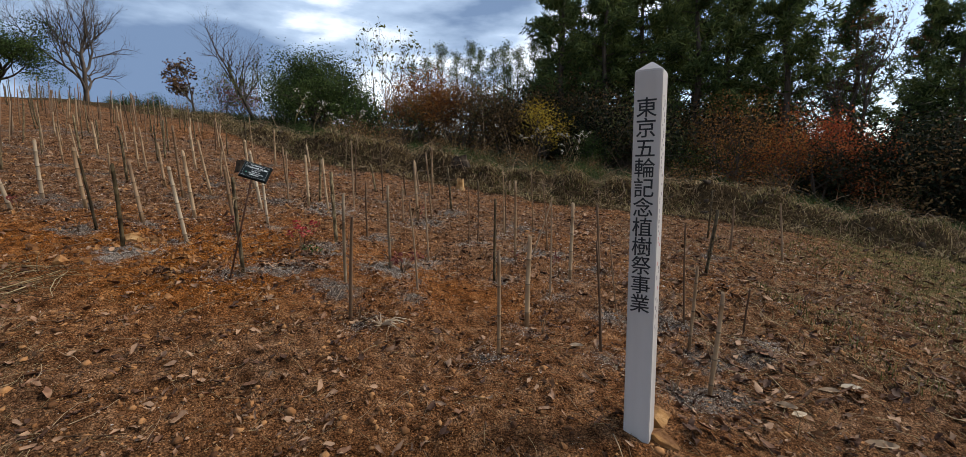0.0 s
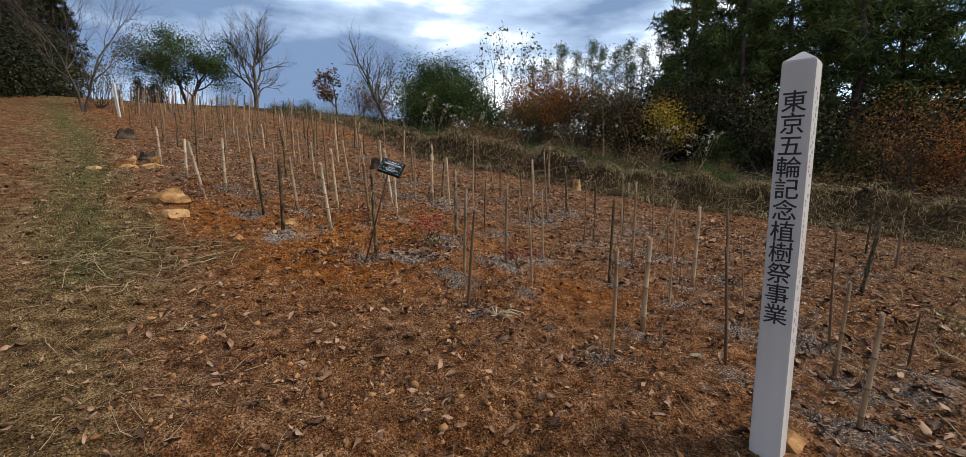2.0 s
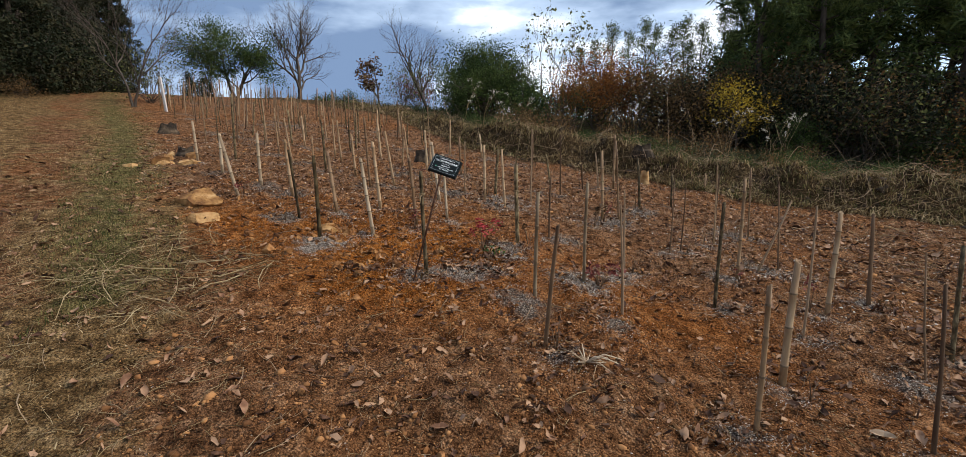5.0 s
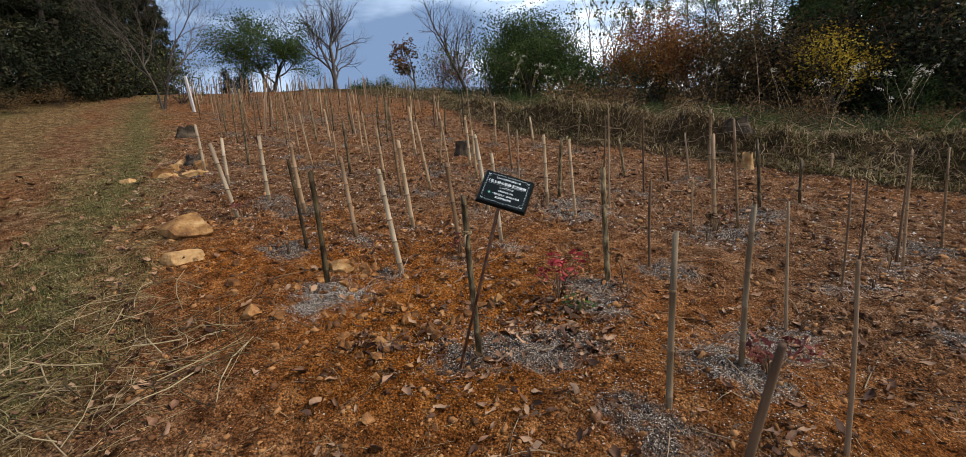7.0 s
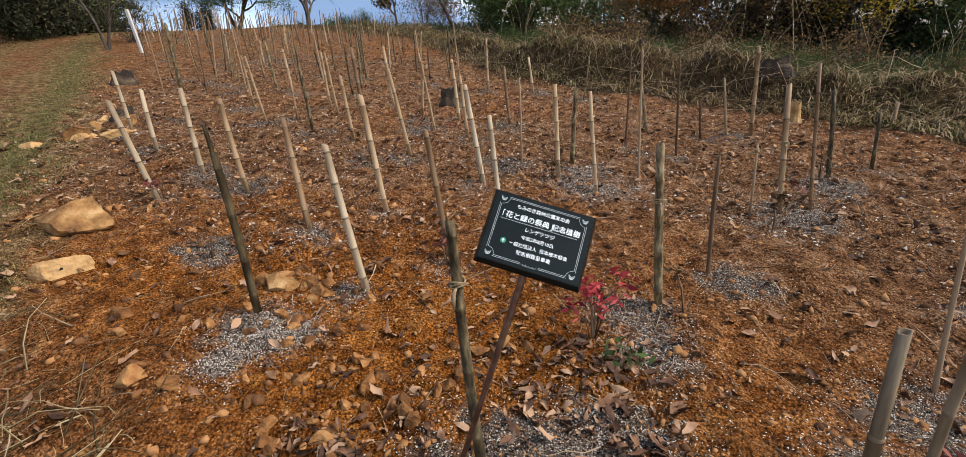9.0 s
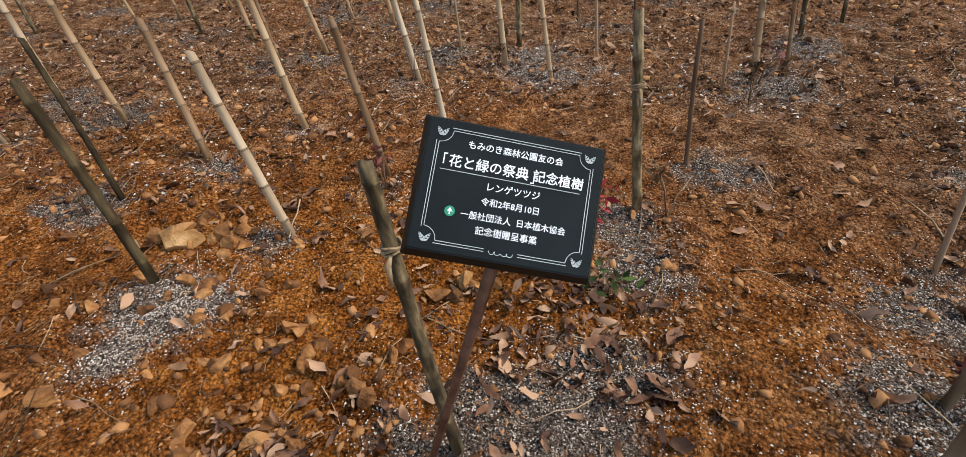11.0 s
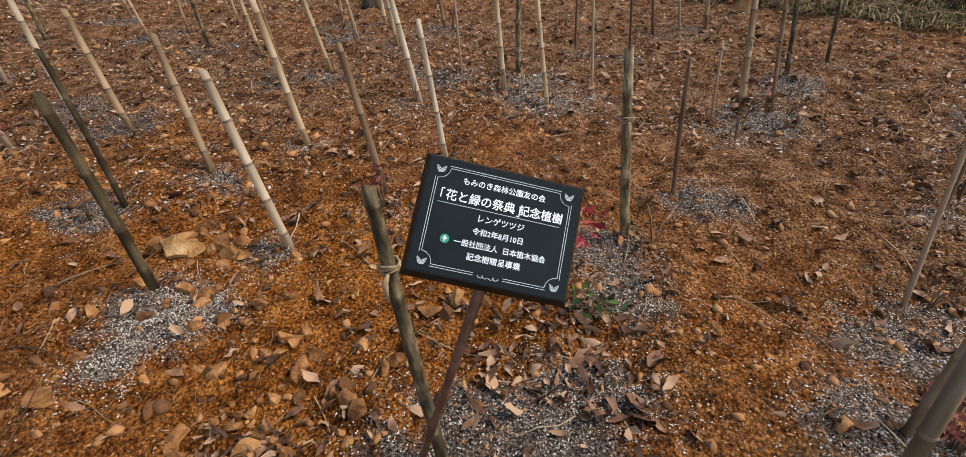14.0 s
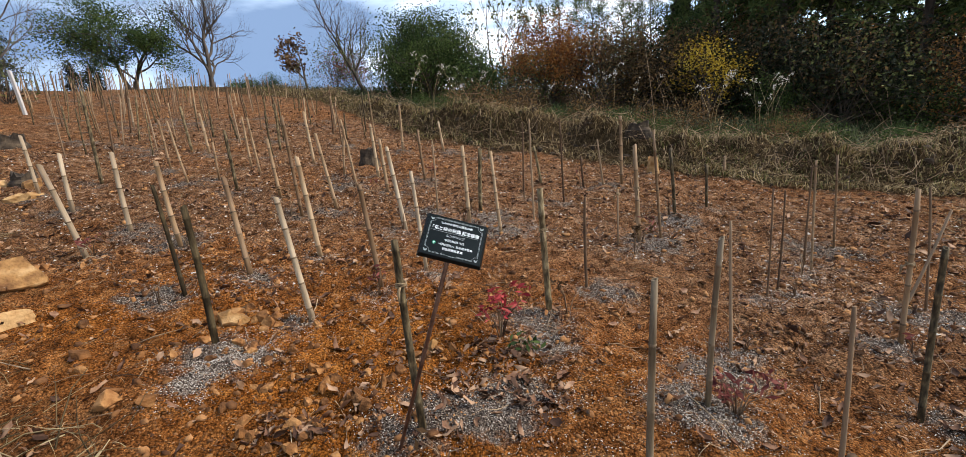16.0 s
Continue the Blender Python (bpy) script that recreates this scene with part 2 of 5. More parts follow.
def ground_material():
    m = bpy.data.materials.new("clay_soil")
    m.use_nodes = True
    nt = m.node_tree
    lk, bsdf = nt.links.new, nt.nodes["Principled BSDF"]
    geo = nt.nodes.new("ShaderNodeTexCoord")

    def noise_(scale, detail=8.0, rough=0.6):
        n = nt.nodes.new("ShaderNodeTexNoise")
        n.inputs["Scale"].default_value, n.inputs["Detail"].default_value, n.inputs["Roughness"].default_value = scale, detail, rough
        lk(geo.outputs["Object"], n.inputs["Vector"])
        return n.outputs["Fac"]

    def ramp_(fac, *stops):
        r = nt.nodes.new("ShaderNodeValToRGB")
        r.color_ramp.elements[0].position, r.color_ramp.elements[0].color = stops[0][0], (*stops[0][1], 1)
        r.color_ramp.elements[1].position, r.color_ramp.elements[1].color = stops[-1][0], (*stops[-1][1], 1)
        for p, c in stops[1:-1]:
            r.color_ramp.elements.new(p).color = (*c, 1)
        lk(fac, r.inputs["Fac"])
        return r.outputs["Color"]

    def mix_(fac, a, b, mode="MIX"):
        n = nt.nodes.new("ShaderNodeMix")
        n.data_type, n.blend_type = "RGBA", mode
        if isinstance(fac, float):
            n.inputs[0].default_value = fac
        else:
            lk(fac, n.inputs[0])
        lk(a, n.inputs[6])
        lk(b, n.inputs[7])
        return n.outputs[2]

    def layer(name):
        n = nt.nodes.new("ShaderNodeAttribute")
        n.attribute_name = name
        return n.outputs["Fac"]

    def edged(mask, noise_fac):
        a = nt.nodes.new("ShaderNodeMath")
        a.operation = "MULTIPLY_ADD"
        a.inputs[1].default_value = 1.3
        a.inputs[2].default_value = -0.65
        lk(noise_fac, a.inputs[0])
        b = nt.nodes.new("ShaderNodeMath")
        b.operation = "ADD"
        lk(a.outputs[0], b.inputs[0])
        lk(mask, b.inputs[1])
        c = nt.nodes.new("ShaderNodeMapRange")
        c.inputs["From Min"].default_value, c.inputs["From Max"].default_value = 0.38, 0.62
        lk(b.outputs[0], c.inputs["Value"])
        return c.outputs["Result"]

    fine, grit = noise_(9, 10, 0.7), noise_(70, 6, 0.75)
    # Low stops also darken the bump's hollows, putting crevice shade into the colour.
    clay = ramp_(fine, (0.32, (0.075, 0.026, 0.007)), (0.49, (0.275, 0.090, 0.016)), (0.68, (0.50, 0.20, 0.045)))
    dull = ramp_(fine, (0.33, (0.045, 0.018, 0.007)), (0.5, (0.218, 0.107, 0.050)), (0.68, (0.43, 0.255, 0.145)))
    soil = mix_(layer("clay"), dull, clay)
    thatch = ramp_(fine, (0.33, (0.050, 0.030, 0.013)), (0.5, (0.215, 0.130, 0.055)), (0.68, (0.46, 0.31, 0.155)))
    green = ramp_(fine, (0.30, (0.055, 0.044, 0.017)), (0.5, (0.155, 0.125, 0.048)), (0.72, (0.32, 0.245, 0.105)))
    pumice = ramp_(noise_(210, 2, 0.9), (0.38, (0.04, 0.028, 0.021)), (0.52, (0.165, 0.122, 0.094)), (0.64, (0.45, 0.38, 0.315)))
    # Leaf litter brown, kept dark to paint the overhang shadow on the bank face too.
    wood = ramp_(fine, (0.3, (0.028, 0.020, 0.010)), (0.7, (0.15, 0.10, 0.05)))
    c = mix_(edged(layer("path"), noise_(3.0)), soil, thatch)
    c = mix_(edged(layer("grass"), noise_(5.0)), c, green)
    c = mix_(edged(layer("mulch"), noise_(11.0)), c, pumice)
    c = mix_(edged(layer("litter_and_bank_shade"), noise_(2.0)), c, wood)
    # Grit specks; the low stop paints micro-shadow into the clefts between grains.
    speck_and_shade = ramp_(grit, (0.38, (0.22, 0.19, 0.17)), (0.52, (1, 1, 1)), (0.70, (1.85, 1.75, 1.65)))
    cell = nt.nodes.new("ShaderNodeTexVoronoi")
    cell.inputs["Scale"].default_value = 95.0
    lk(geo.outputs["Object"], cell.inputs["Vector"])
    # Cell rims are darkened to paint the shade between crumbs.
    crumb = ramp_(cell.outputs["Distance"], (0.0, (1.25, 1.22, 1.2)), (0.45, (1.0, 1.0, 1.0)), (0.8, (0.45, 0.41, 0.39)))
    c = mix_(1.0, c, crumb, "MULTIPLY")
    lk(mix_(1.0, c, speck_and_shade, "MULTIPLY"), bsdf.inputs["Base Color"])
    bp, bp2 = nt.nodes.new("ShaderNodeBump"), nt.nodes.new("ShaderNodeBump")
    bp.inputs["Strength"].default_value, bp.inputs["Distance"].default_value = 1.0, 0.065
    bp2.inputs["Strength"].default_value, bp2.inputs["Distance"].default_value = 1.0, 0.014
    lk(fine, bp.inputs["Height"])
    lk(grit, bp2.inputs["Height"])
    lk(bp.outputs["Normal"], bp2.inputs["Normal"])
    bp3 = nt.nodes.new("ShaderNodeBump")
    bp3.invert = True
    bp3.inputs["Strength"].default_value, bp3.inputs["Distance"].default_value = 0.9, 0.010
    lk(cell.outputs["Distance"], bp3.inputs["Height"])
    lk(bp2.outputs["Normal"], bp3.inputs["Normal"])
    lk(bp3.outputs["Normal"], bsdf.inputs["Normal"])
    bsdf.inputs["Roughness"].default_value = 0.95
    bsdf.inputs["Specular IOR Level"].default_value = 0.03
    return m


SOIL = ground_material()
rng = np.random.default_rng(7)


# ---- the lie of the land ----
def vnoise(x, y, seed=0):
    """Smooth value noise, -1 to 1."""
    xi, yi = np.floor(x), np.floor(y)
    fx, fy = x - xi, y - yi
    fx, fy = fx * fx * (3 - 2 * fx), fy * fy * (3 - 2 * fy)

    def h(a, b):
        v = np.sin(a * 127.1 + b * 311.7 + seed * 74.7) * 43758.5453
        return (v - np.floor(v)) * 2 - 1
    return (h(xi, yi) * (1 - fx) + h(xi + 1, yi) * fx) * (1 - fy) + (h(xi, yi + 1) * (1 - fx) + h(xi + 1, yi + 1) * fx) * fy


BANK_X = (-60, -22, -16, -10, -6.5, -4.4, -2.7, -1.3, -0.2, 0.85, 2.1, 4.3, 5.7, 7.0, 9.5, 13, 18, 60)
BANK_Y = (30, 20.5, 19.0, 17.0, 13.6, 11.65, 11.1, 10.7, 10.3, 9.95, 10.0, 9.95, 9.65, 9.2, 8.4, 6.8, 4, -10)
EDGE_X = (-60, -18, -14.5, -10.5, -7.5, -5.2, -3.6, -1.6, 0.5, 3, 60)
EDGE_Y = (40, 13.2, 11.2, 9.0, 7.1, 5.5, 4.6, 2.9, 2.1, 1.2, -20)


def past_bank(x, y):
    return (y - np.interp(x, BANK_X, BANK_Y)) * 0.85


def past_edge(x, y):
    return (y - np.interp(x, EDGE_X, EDGE_Y)) * 0.8


def ground_z(x, y):
    x, y = np.asarray(x, float), np.asarray(y, float)
    p = -0.117 * x + 0.148 * y + 0.117
    p = 5.5 - np.log1p(np.exp((5.5 - p) * 3.0)) / 3.0
    p = -2.0 + np.log1p(np.exp(np.clip((p + 2.0) * 2.0, -50, 50))) / 2.0
    p = p + 0.14 * np.exp(-((x - 0.9) ** 2 + (y - 3.7) ** 2) / 0.7)
    p = p + 0.09 * np.exp(-((x + 0.9) ** 2 + (y - 5.5) ** 2) / 0.25)
    d = past_bank(x, y)
    height = 0.36 + 0.20 * vnoise(x * 0.8, y * 0.8, 3) + 0.20 * vnoise(x * 2.3, y * 2.3, 6) + 0.09 * vnoise(x * 5.5, y * 5.5, 8)
    height = height * (0.25 + 0.75 / (1 + np.exp(-(x + 6.0) * 0.9)))
    p = p + height * np.exp(-((d - 0.88) / np.where(d < 0.88, 0.27, 0.75)) ** 2) + 0.08 / (1 + np.exp(-(d - 1.0) * 3)) - 0.30 / (1 + np.exp(-(d - 2.2) * 2.5))
    field = 1 / (1 + np.exp(-past_edge(x, y) * 3))
    rough = 0.030 * vnoise(x * 2.1, y * 2.1, 1) + 0.022 * vnoise(x * 6, y * 6, 2) + 0.014 * vnoise(x * 14, y * 14, 4) + 0.009 * vnoise(x * 23, y * 23, 5)
    return p + rough * (0.45 + 0.55 * field)


def gz(x, y):
    return float(ground_z(x, y))


# ---- mesh helpers ----
def mesh_from(name, verts, faces, mat, smooth=False):
    me = bpy.data.meshes.new(name)
    me.from_pydata(verts, [], faces)
    me.materials.append(mat)
    if smooth:
        me.polygons.foreach_set("use_smooth", [True] * len(me.polygons))
    me.update()
    return me


def mesh_even(name, verts, corners, mat):
    """verts (n, k, 3): n separate polygons of the given corner order, as numpy arrays."""
    n, k, _ = verts.shape
    polys = np.asarray(corners)
    count, size = polys.shape
    me = bpy.data.meshes.new(name)
    me.vertices.add(n * k)
    me.vertices.foreach_set("co", verts.astype(np.float32).ravel())
    loops = (np.arange(n)[:, None, None] * k + polys[None]).ravel().astype(np.int32)
    me.loops.add(len(loops))
    me.loops.foreach_set("vertex_index", loops)
    me.polygons.add(n * count)
    me.polygons.foreach_set("loop_start", np.arange(n * count, dtype=np.int32) * size)
    me.polygons.foreach_set("loop_total", np.full(n * count, size, dtype=np.int32))
    me.materials.append(mat)
    me.update(calc_edges=True)
    return me


def part(name, me, parent, label=""):
    ob = new(name, me)
    ob.parent = parent
    return tagged(ob, label)


def thing(name, x, y, z, label, category, group="", turn=0.0):
    ob = new(name)
    ob.matrix_basis = pose(x, y, z, 0, 0, turn)
    ob.empty_display_size = 0.1
    return tagged(ob, label, category, group)


class Tubes:
    """Gathers bent, tapered tubes into one mesh."""

    def __init__(self):
        self.v, self.f = [], []

    def add(self, pts, radii, sides=6, cap=True):
        base = len(self.v)
        pts = [Vector(p) for p in pts]
        side = None
        for i, p in enumerate(pts):
            d = (pts[min(i + 1, len(pts) - 1)] - pts[max(i - 1, 0)]).normalized()
            if side is None:
                side = d.orthogonal().normalized()
            else:
                side = (side - d * side.dot(d)).normalized()
            other = d.cross(side)
            for k in range(sides):
                a = 2 * math.pi * k / sides
                self.v.append(p + (side * math.cos(a) + other * math.sin(a)) * radii[i])
        for i in range(len(pts) - 1):
            for k in range(sides):
                a, b = base + i * sides + k, base + i * sides + (k + 1) % sides
                self.f.append((a, b, b + sides, a + sides))
        if cap:
            self.f.append(tuple(base + (len(pts) - 1) * sides + k for k in range(sides)))
            self.f.append(tuple(base + sides - 1 - k for k in range(sides)))

    def mesh(self, name, mat):
        return mesh_from(name, self.v, self.f, mat, True)


def unit(n, r):
    v = r.normal(size=(n, 3))
    return v / np.linalg.norm(v, axis=1, keepdims=True)


def leaf_quads(centres, length, width, r, flat=0.0, spread=0.35):
    """Diamond leaves about the centres, in random attitudes; flat pulls them to lie level."""
    n = len(centres)
    a, b = unit(n, r), unit(n, r)
    a[:, 2] *= 1 - flat
    a /= np.linalg.norm(a, axis=1, keepdims=True)
    b[:, 2] *= 1 - flat
    b -= a * (a * b).sum(1, keepdims=True)
    b /= np.linalg.norm(b, axis=1, keepdims=True)
    s = (1 + spread * r.uniform(-1, 1, (n, 1)))
    L, W = a * length * s / 2, b * width * s / 2
    return np.stack([centres - L, centres + W - L * 0.1, centres + L, centres - W - L * 0.1], axis=1)


def icosahedron():
    g = (1 + 5 ** 0.5) / 2
    v = np.array([(-1, g, 0), (1, g, 0), (-1, -g, 0), (1, -g, 0), (0, -1, g), (0, 1, g), (0, -1, -g), (0, 1, -g), (g, 0, -1), (g, 0, 1), (-g, 0, -1), (-g, 0, 1)], float)
    f = ((0, 11, 5), (0, 5, 1), (0, 1, 7), (0, 7, 10), (0, 10, 11), (1, 5, 9), (5, 11, 4), (11, 10, 2), (10, 7, 6), (7, 1, 8),
         (3, 9, 4), (3, 4, 2), (3, 2, 6), (3, 6, 8), (3, 8, 9), (4, 9, 5), (2, 4, 11), (6, 2, 10), (8, 6, 7), (9, 8, 1))
    return v / np.linalg.norm(v[0]), f


ICO_V, ICO_F = icosahedron()


# ---- ground: one sheet to the horizon ----
STAKES = []          # foot of every stake, for the pumice mulch round it


def axis_steps(lo, hi, fine_lo, fine_hi, step, grow):
    pts = list(np.arange(fine_lo, fine_hi, step))
    s, p = step, fine_hi
    while p < hi:
        pts.append(p)
        s *= grow
        p += s
    s, p = step, fine_lo
    while p > lo:
        s *= grow
        p -= s
        pts.insert(0, p)
    return np.array(pts)


def build_ground():
    xs = axis_steps(-900, 900, -5.5, 3.0, 0.034, 1.055)
    ys = axis_steps(-700, 1100, 2.4, 8.5, 0.034, 1.055)
    X, Y = np.meshgrid(xs, ys)
    Z = ground_z(X, Y)
    nx, ny = len(xs), len(ys)
    V = np.stack([X, Y, Z], axis=-1).reshape(-1, 3)
    idx = np.arange(nx * ny).reshape(ny, nx)
    quads = np.stack([idx[:-1, :-1], idx[:-1, 1:], idx[1:, 1:], idx[1:, :-1]], axis=-1).reshape(-1, 4)
    me = bpy.data.meshes.new("ground")
    me.vertices.add(len(V))
    me.vertices.foreach_set("co", V.astype(np.float32).ravel())
    me.loops.add(quads.size)
    me.loops.foreach_set("vertex_index", quads.ravel().astype(np.int32))
    me.polygons.add(len(quads))
    me.polygons.foreach_set("loop_start", np.arange(len(quads), dtype=np.int32) * 4)
    me.polygons.foreach_set("loop_total", np.full(len(quads), 4, dtype=np.int32))
    me.polygons.foreach_set("use_smooth", np.ones(len(quads), dtype=bool))
    x, y = V[:, 0], V[:, 1]
    edge, bank = past_edge(x, y), past_bank(x, y)
    path = 1 / (1 + np.exp(edge * 3.0)) - 0.62 * np.exp(-((edge + 1.35 + 0.25 * vnoise(x * 0.6, y * 0.6, 63)) / 0.55) ** 2) + 0.15 * vnoise(x * 1.5, y * 1.5, 64)
    strip = np.exp(-((edge + 0.45) / 0.34) ** 2) * (x < -3.5) * 0.66 + (0.62 + 0.2 * vnoise(x * 0.8, y * 0.8, 65)) * np.exp(-((edge + 3.6) / 1.1) ** 2) * (x < -3)
    right = 0.62 / (1 + np.exp(-(x - 4.2 - np.clip(y - 6.0, 0, 4) * 0.35) * 1.8)) * (bank < 0.3)
    grass = np.maximum(strip, right)
    # Wood litter; on the bank face its dark tone stands for overhang shade.
    litter_and_bank_shade = 1 / (1 + np.exp(-(bank - 0.2) * 5))
    mulch = np.zeros(len(V))
    for i, (sx, sy) in enumerate(STAKES):
        q = math.sin(i * 12.9898) * 0.5 + 0.5
        ang, off = i * 2.4, 0.07 + 0.08 * q
        cx, cy = sx + off * math.cos(ang), sy - 0.07 + off * math.sin(ang) * 0.5
        ex, ey = (0.17 + 0.13 * q, 0.13 + 0.09 * q) if math.hypot(sx + 1.2, sy - 5) < 3.5 else (0.25 + 0.16 * q, 0.20 + 0.12 * q)
        mulch = np.maximum(mulch, np.exp(-((x - cx) / ex) ** 2 - ((y - cy) / ey) ** 2) * (0.52 + 0.3 * q) * (1.0 if math.hypot(sx + 1.2, sy - 5) < 4 else 0.8))
    for cx, cy, ex, ey, k in ((-1.78, 5.46, 0.34, 0.16, 1.0), (-1.58, 5.66, 0.24, 0.13, 0.9), (-1.50, 6.05, 0.20, 0.18, 0.8), (-3.09, 5.36, 0.10, 0.16, 1.0), (-3.02, 5.60, 0.17, 0.12, 1.0),
                              (-0.80, 5.68, 0.26, 0.20, 1.0), (-0.62, 6.10, 0.28, 0.2, 0.9), (2.15, 4.96, 0.22, 0.16, 0.9), (1.65, 4.35, 0.22, 0.16, 0.9), (-1.05, 5.14, 0.24, 0.2, 0.7)):
        mulch = np.maximum(mulch, np.exp(-((x - cx) / ex) ** 2 - ((y - cy) / ey) ** 2) * k)
    clay = 1.0 * np.exp(-((x + 2.3) / 2.4) ** 2 - ((y - 5.6) / 1.05) ** 2) + 0.06 + 0.24 * vnoise(x * 0.9, y * 0.9, 61) + 0.18 * vnoise(x * 2.7, y * 2.7, 62)
    clay = np.clip(clay, 0, 1)
    for name, values in (("clay", clay), ("path", path), ("grass", grass), ("litter_and_bank_shade", litter_and_bank_shade), ("mulch", mulch)):
        me.attributes.new(name, "FLOAT", "POINT").data.foreach_set("value", values.astype(np.float32))
    me.materials.append(SOIL)
    me.update(calc_edges=True)
    tagged(new("ground", me), "sloping field of bare orange-brown clay soil with a trodden grassy track beside it", "ground", kind="structure")


# ---- stakes ----
def stake_mesh(h, r, mat, seed, bend):
    """A cut cane, with rings at its joints when it is bamboo, slightly bowed, top cut a little askew."""
    q = random.Random(seed)
    t = Tubes()
    bamboo = mat is not BROWN
    gap = q.uniform(0.16, 0.24)
    zs, rs = [-0.08], [r]
    z = q.uniform(0.04, 0.14)
    while z < h - 0.03:
        if bamboo:
            zs += [z - 0.005, z, z + 0.005]
            rs += [r, r * 1.16, r * 0.98]
        else:
            zs += [z]
            rs += [r * q.uniform(0.85, 1.1)]
        z += gap * q.uniform(0.8, 1.15)
    zs.append(h)
    rs.append(r * 0.93)
    taper = 0.12 if bamboo else 0.3
    kx, ky = q.uniform(-1, 1) * bend, q.uniform(-1, 1) * bend
    pts = [Vector((kx * math.sin(math.pi * max(z, 0) / h), ky * math.sin(math.pi * max(z, 0) / h), z)) for z in zs]
    t.add(pts, [a * (1 - taper * max(z, 0) / h) for a, z in zip(rs, zs)], 9)
    top = range(len(t.v) - 9, len(t.v))
    for i in top:
        t.v[i].z += (t.v[i].x - pts[-1].x) * q.uniform(0.2, 0.9)
    if bamboo:
        inner, ring = len(t.v), list(top)
        mid_ = sum((t.v[i] for i in ring), Vector()) / 9
        t.f.pop(-2)
        for i in ring:
            t.v.append(mid_ + (t.v[i] - mid_) * 0.68)
        for i in ring:
            t.v.append(mid_ + (t.v[i] - mid_) * 0.62 - Vector((0, 0, 0.03)))
        for k in range(9):
            a, b = ring[k], ring[(k + 1) % 9]
            c, d = inner + k, inner + (k + 1) % 9
            t.f += [(a, b, d, c), (c, d, d + 9, c + 9)]
        t.f.append(tuple(inner + 9 + k for k in range(9)))
    me = t.mesh("bamboo_stake", mat)
    if mat in (PALE, TAN, BROWNCANE):
        me.materials.append(JOINT)
        for i, (a, b) in enumerate(zip(zs, zs[1:])):
            if b - a < 0.0055:
                for k in range(9):
                    me.polygons[i * 9 + k].material_index = 1
    return me


STAKE_WORDS = {"blackened_bamboo": "blackened old bamboo cane leaning in the clay", "weathered_pale_bamboo": "pale weathered bamboo cane stuck in the clay", "tan_bamboo": "tan bamboo cane stuck upright in the clay",
               "brown_bamboo": "brown weathered bamboo stake standing in the clay",
               "dark_mossy_bamboo": "dark mossy bamboo stake standing in the clay", "brown_wood_stick": "thin brown wooden stick standing in the clay"}


def stake(x, y, dx, dy, h, r_mm, mat, tie=0.0):
    z, r = gz(x, y), r_mm * 0.00092
    q = random.Random(int(x * 1000) * 7 + int(y * 1000))
    length = math.sqrt(dx * dx + dy * dy + h * h)
    turn = Vector((dx, dy, h)).to_track_quat("Z", "Y").to_matrix().to_4x4()
    ob = new("bamboo_stake" if mat is not BROWN else "wooden_stake", stake_mesh(length, r, mat, q.random(), 0.006))
    ob.matrix_basis = Matrix.Translation((x, y, z)) @ turn
    tagged(ob, STAKE_WORDS[mat.name], "stake", "planting stakes")
    STAKES.append((x, y))
    if tie:
        t = Tubes()
        for k in range(3):
            t.add([(r * 1.25 * math.cos(a), r * 1.25 * math.sin(a), tie + 0.006 * k + 0.004 * math.sin(a * 2 + k)) for a in [i * math.pi / 5 for i in range(11)]], [0.0032] * 11, 5)
        t.add([(r * 1.2, 0, tie), (r + 0.02, -0.006, tie - 0.012), (r + 0.024, -0.008, tie - 0.055)], [0.003, 0.007, 0.003], 6)
        t.add([(-r * 1.2, 0, tie), (-r - 0.012, -0.01, tie + 0.01), (-r - 0.02, 0.004, tie - 0.03)], [0.003, 0.003, 0.002], 5)
        part("twine_tie", t.mesh("twine_tie", TWINE), ob, "knotted hemp twine tie")
    return ob


# stakes close by
stake(-5.00, 6.30, -0.18, -0.05, 0.71, 22, PALE)
stake(-6.10, 7.02, -0.01, -0.00, 0.54, 22, PALE)
stake(-6.97, 7.32, -0.05, -0.01, 0.62, 20, PALE)
stake(-5.11, 6.76, -0.02, -0.01, 0.66, 22, PALE)
stake(-3.82, 6.02, -0.195, 0.088, 0.71, 15, BLACKENED)
stake(-3.215, 5.615, -0.005, -0.037, 0.745, 20, BLACKENED)
stake(-4.53, 6.69, -0.07, -0.02, 0.69, 22, TAN)
stake(-6.78, 7.84, -0.01, -0.00, 1.02, 21, DARK)
stake(-3.62, 6.38, -0.25, 0.17, 0.67, 22, TAN)
stake(-2.875, 5.985, -0.12, -0.01, 0.725, 20, PALE)
stake(-2.65, 6.45, -0.07, -0.02, 0.68, 19, TAN)
stake(-3.34, 6.82, -0.08, -0.02, 0.77, 22, TAN)
stake(-2.92, 7.53, -0.10, -0.02, 0.73, 22, PALE)
stake(-2.44, 6.76, -0.05, -0.01, 0.71, 16, PALE)
stake(-3.97, 7.53, -0.06, -0.02, 0.93, 18, TAN)
stake(-3.77, 7.82, -0.12, -0.03, 0.74, 19, TAN)
stake(-2.40, 7.82, -0.02, -0.01, 0.70, 20, TAN)
stake(-2.78, 8.02, -0.00, -0.00, 0.69, 12, BROWN)
stake(-2.37, 8.14, 0.03, 0.01, 0.61, 22, DARK)
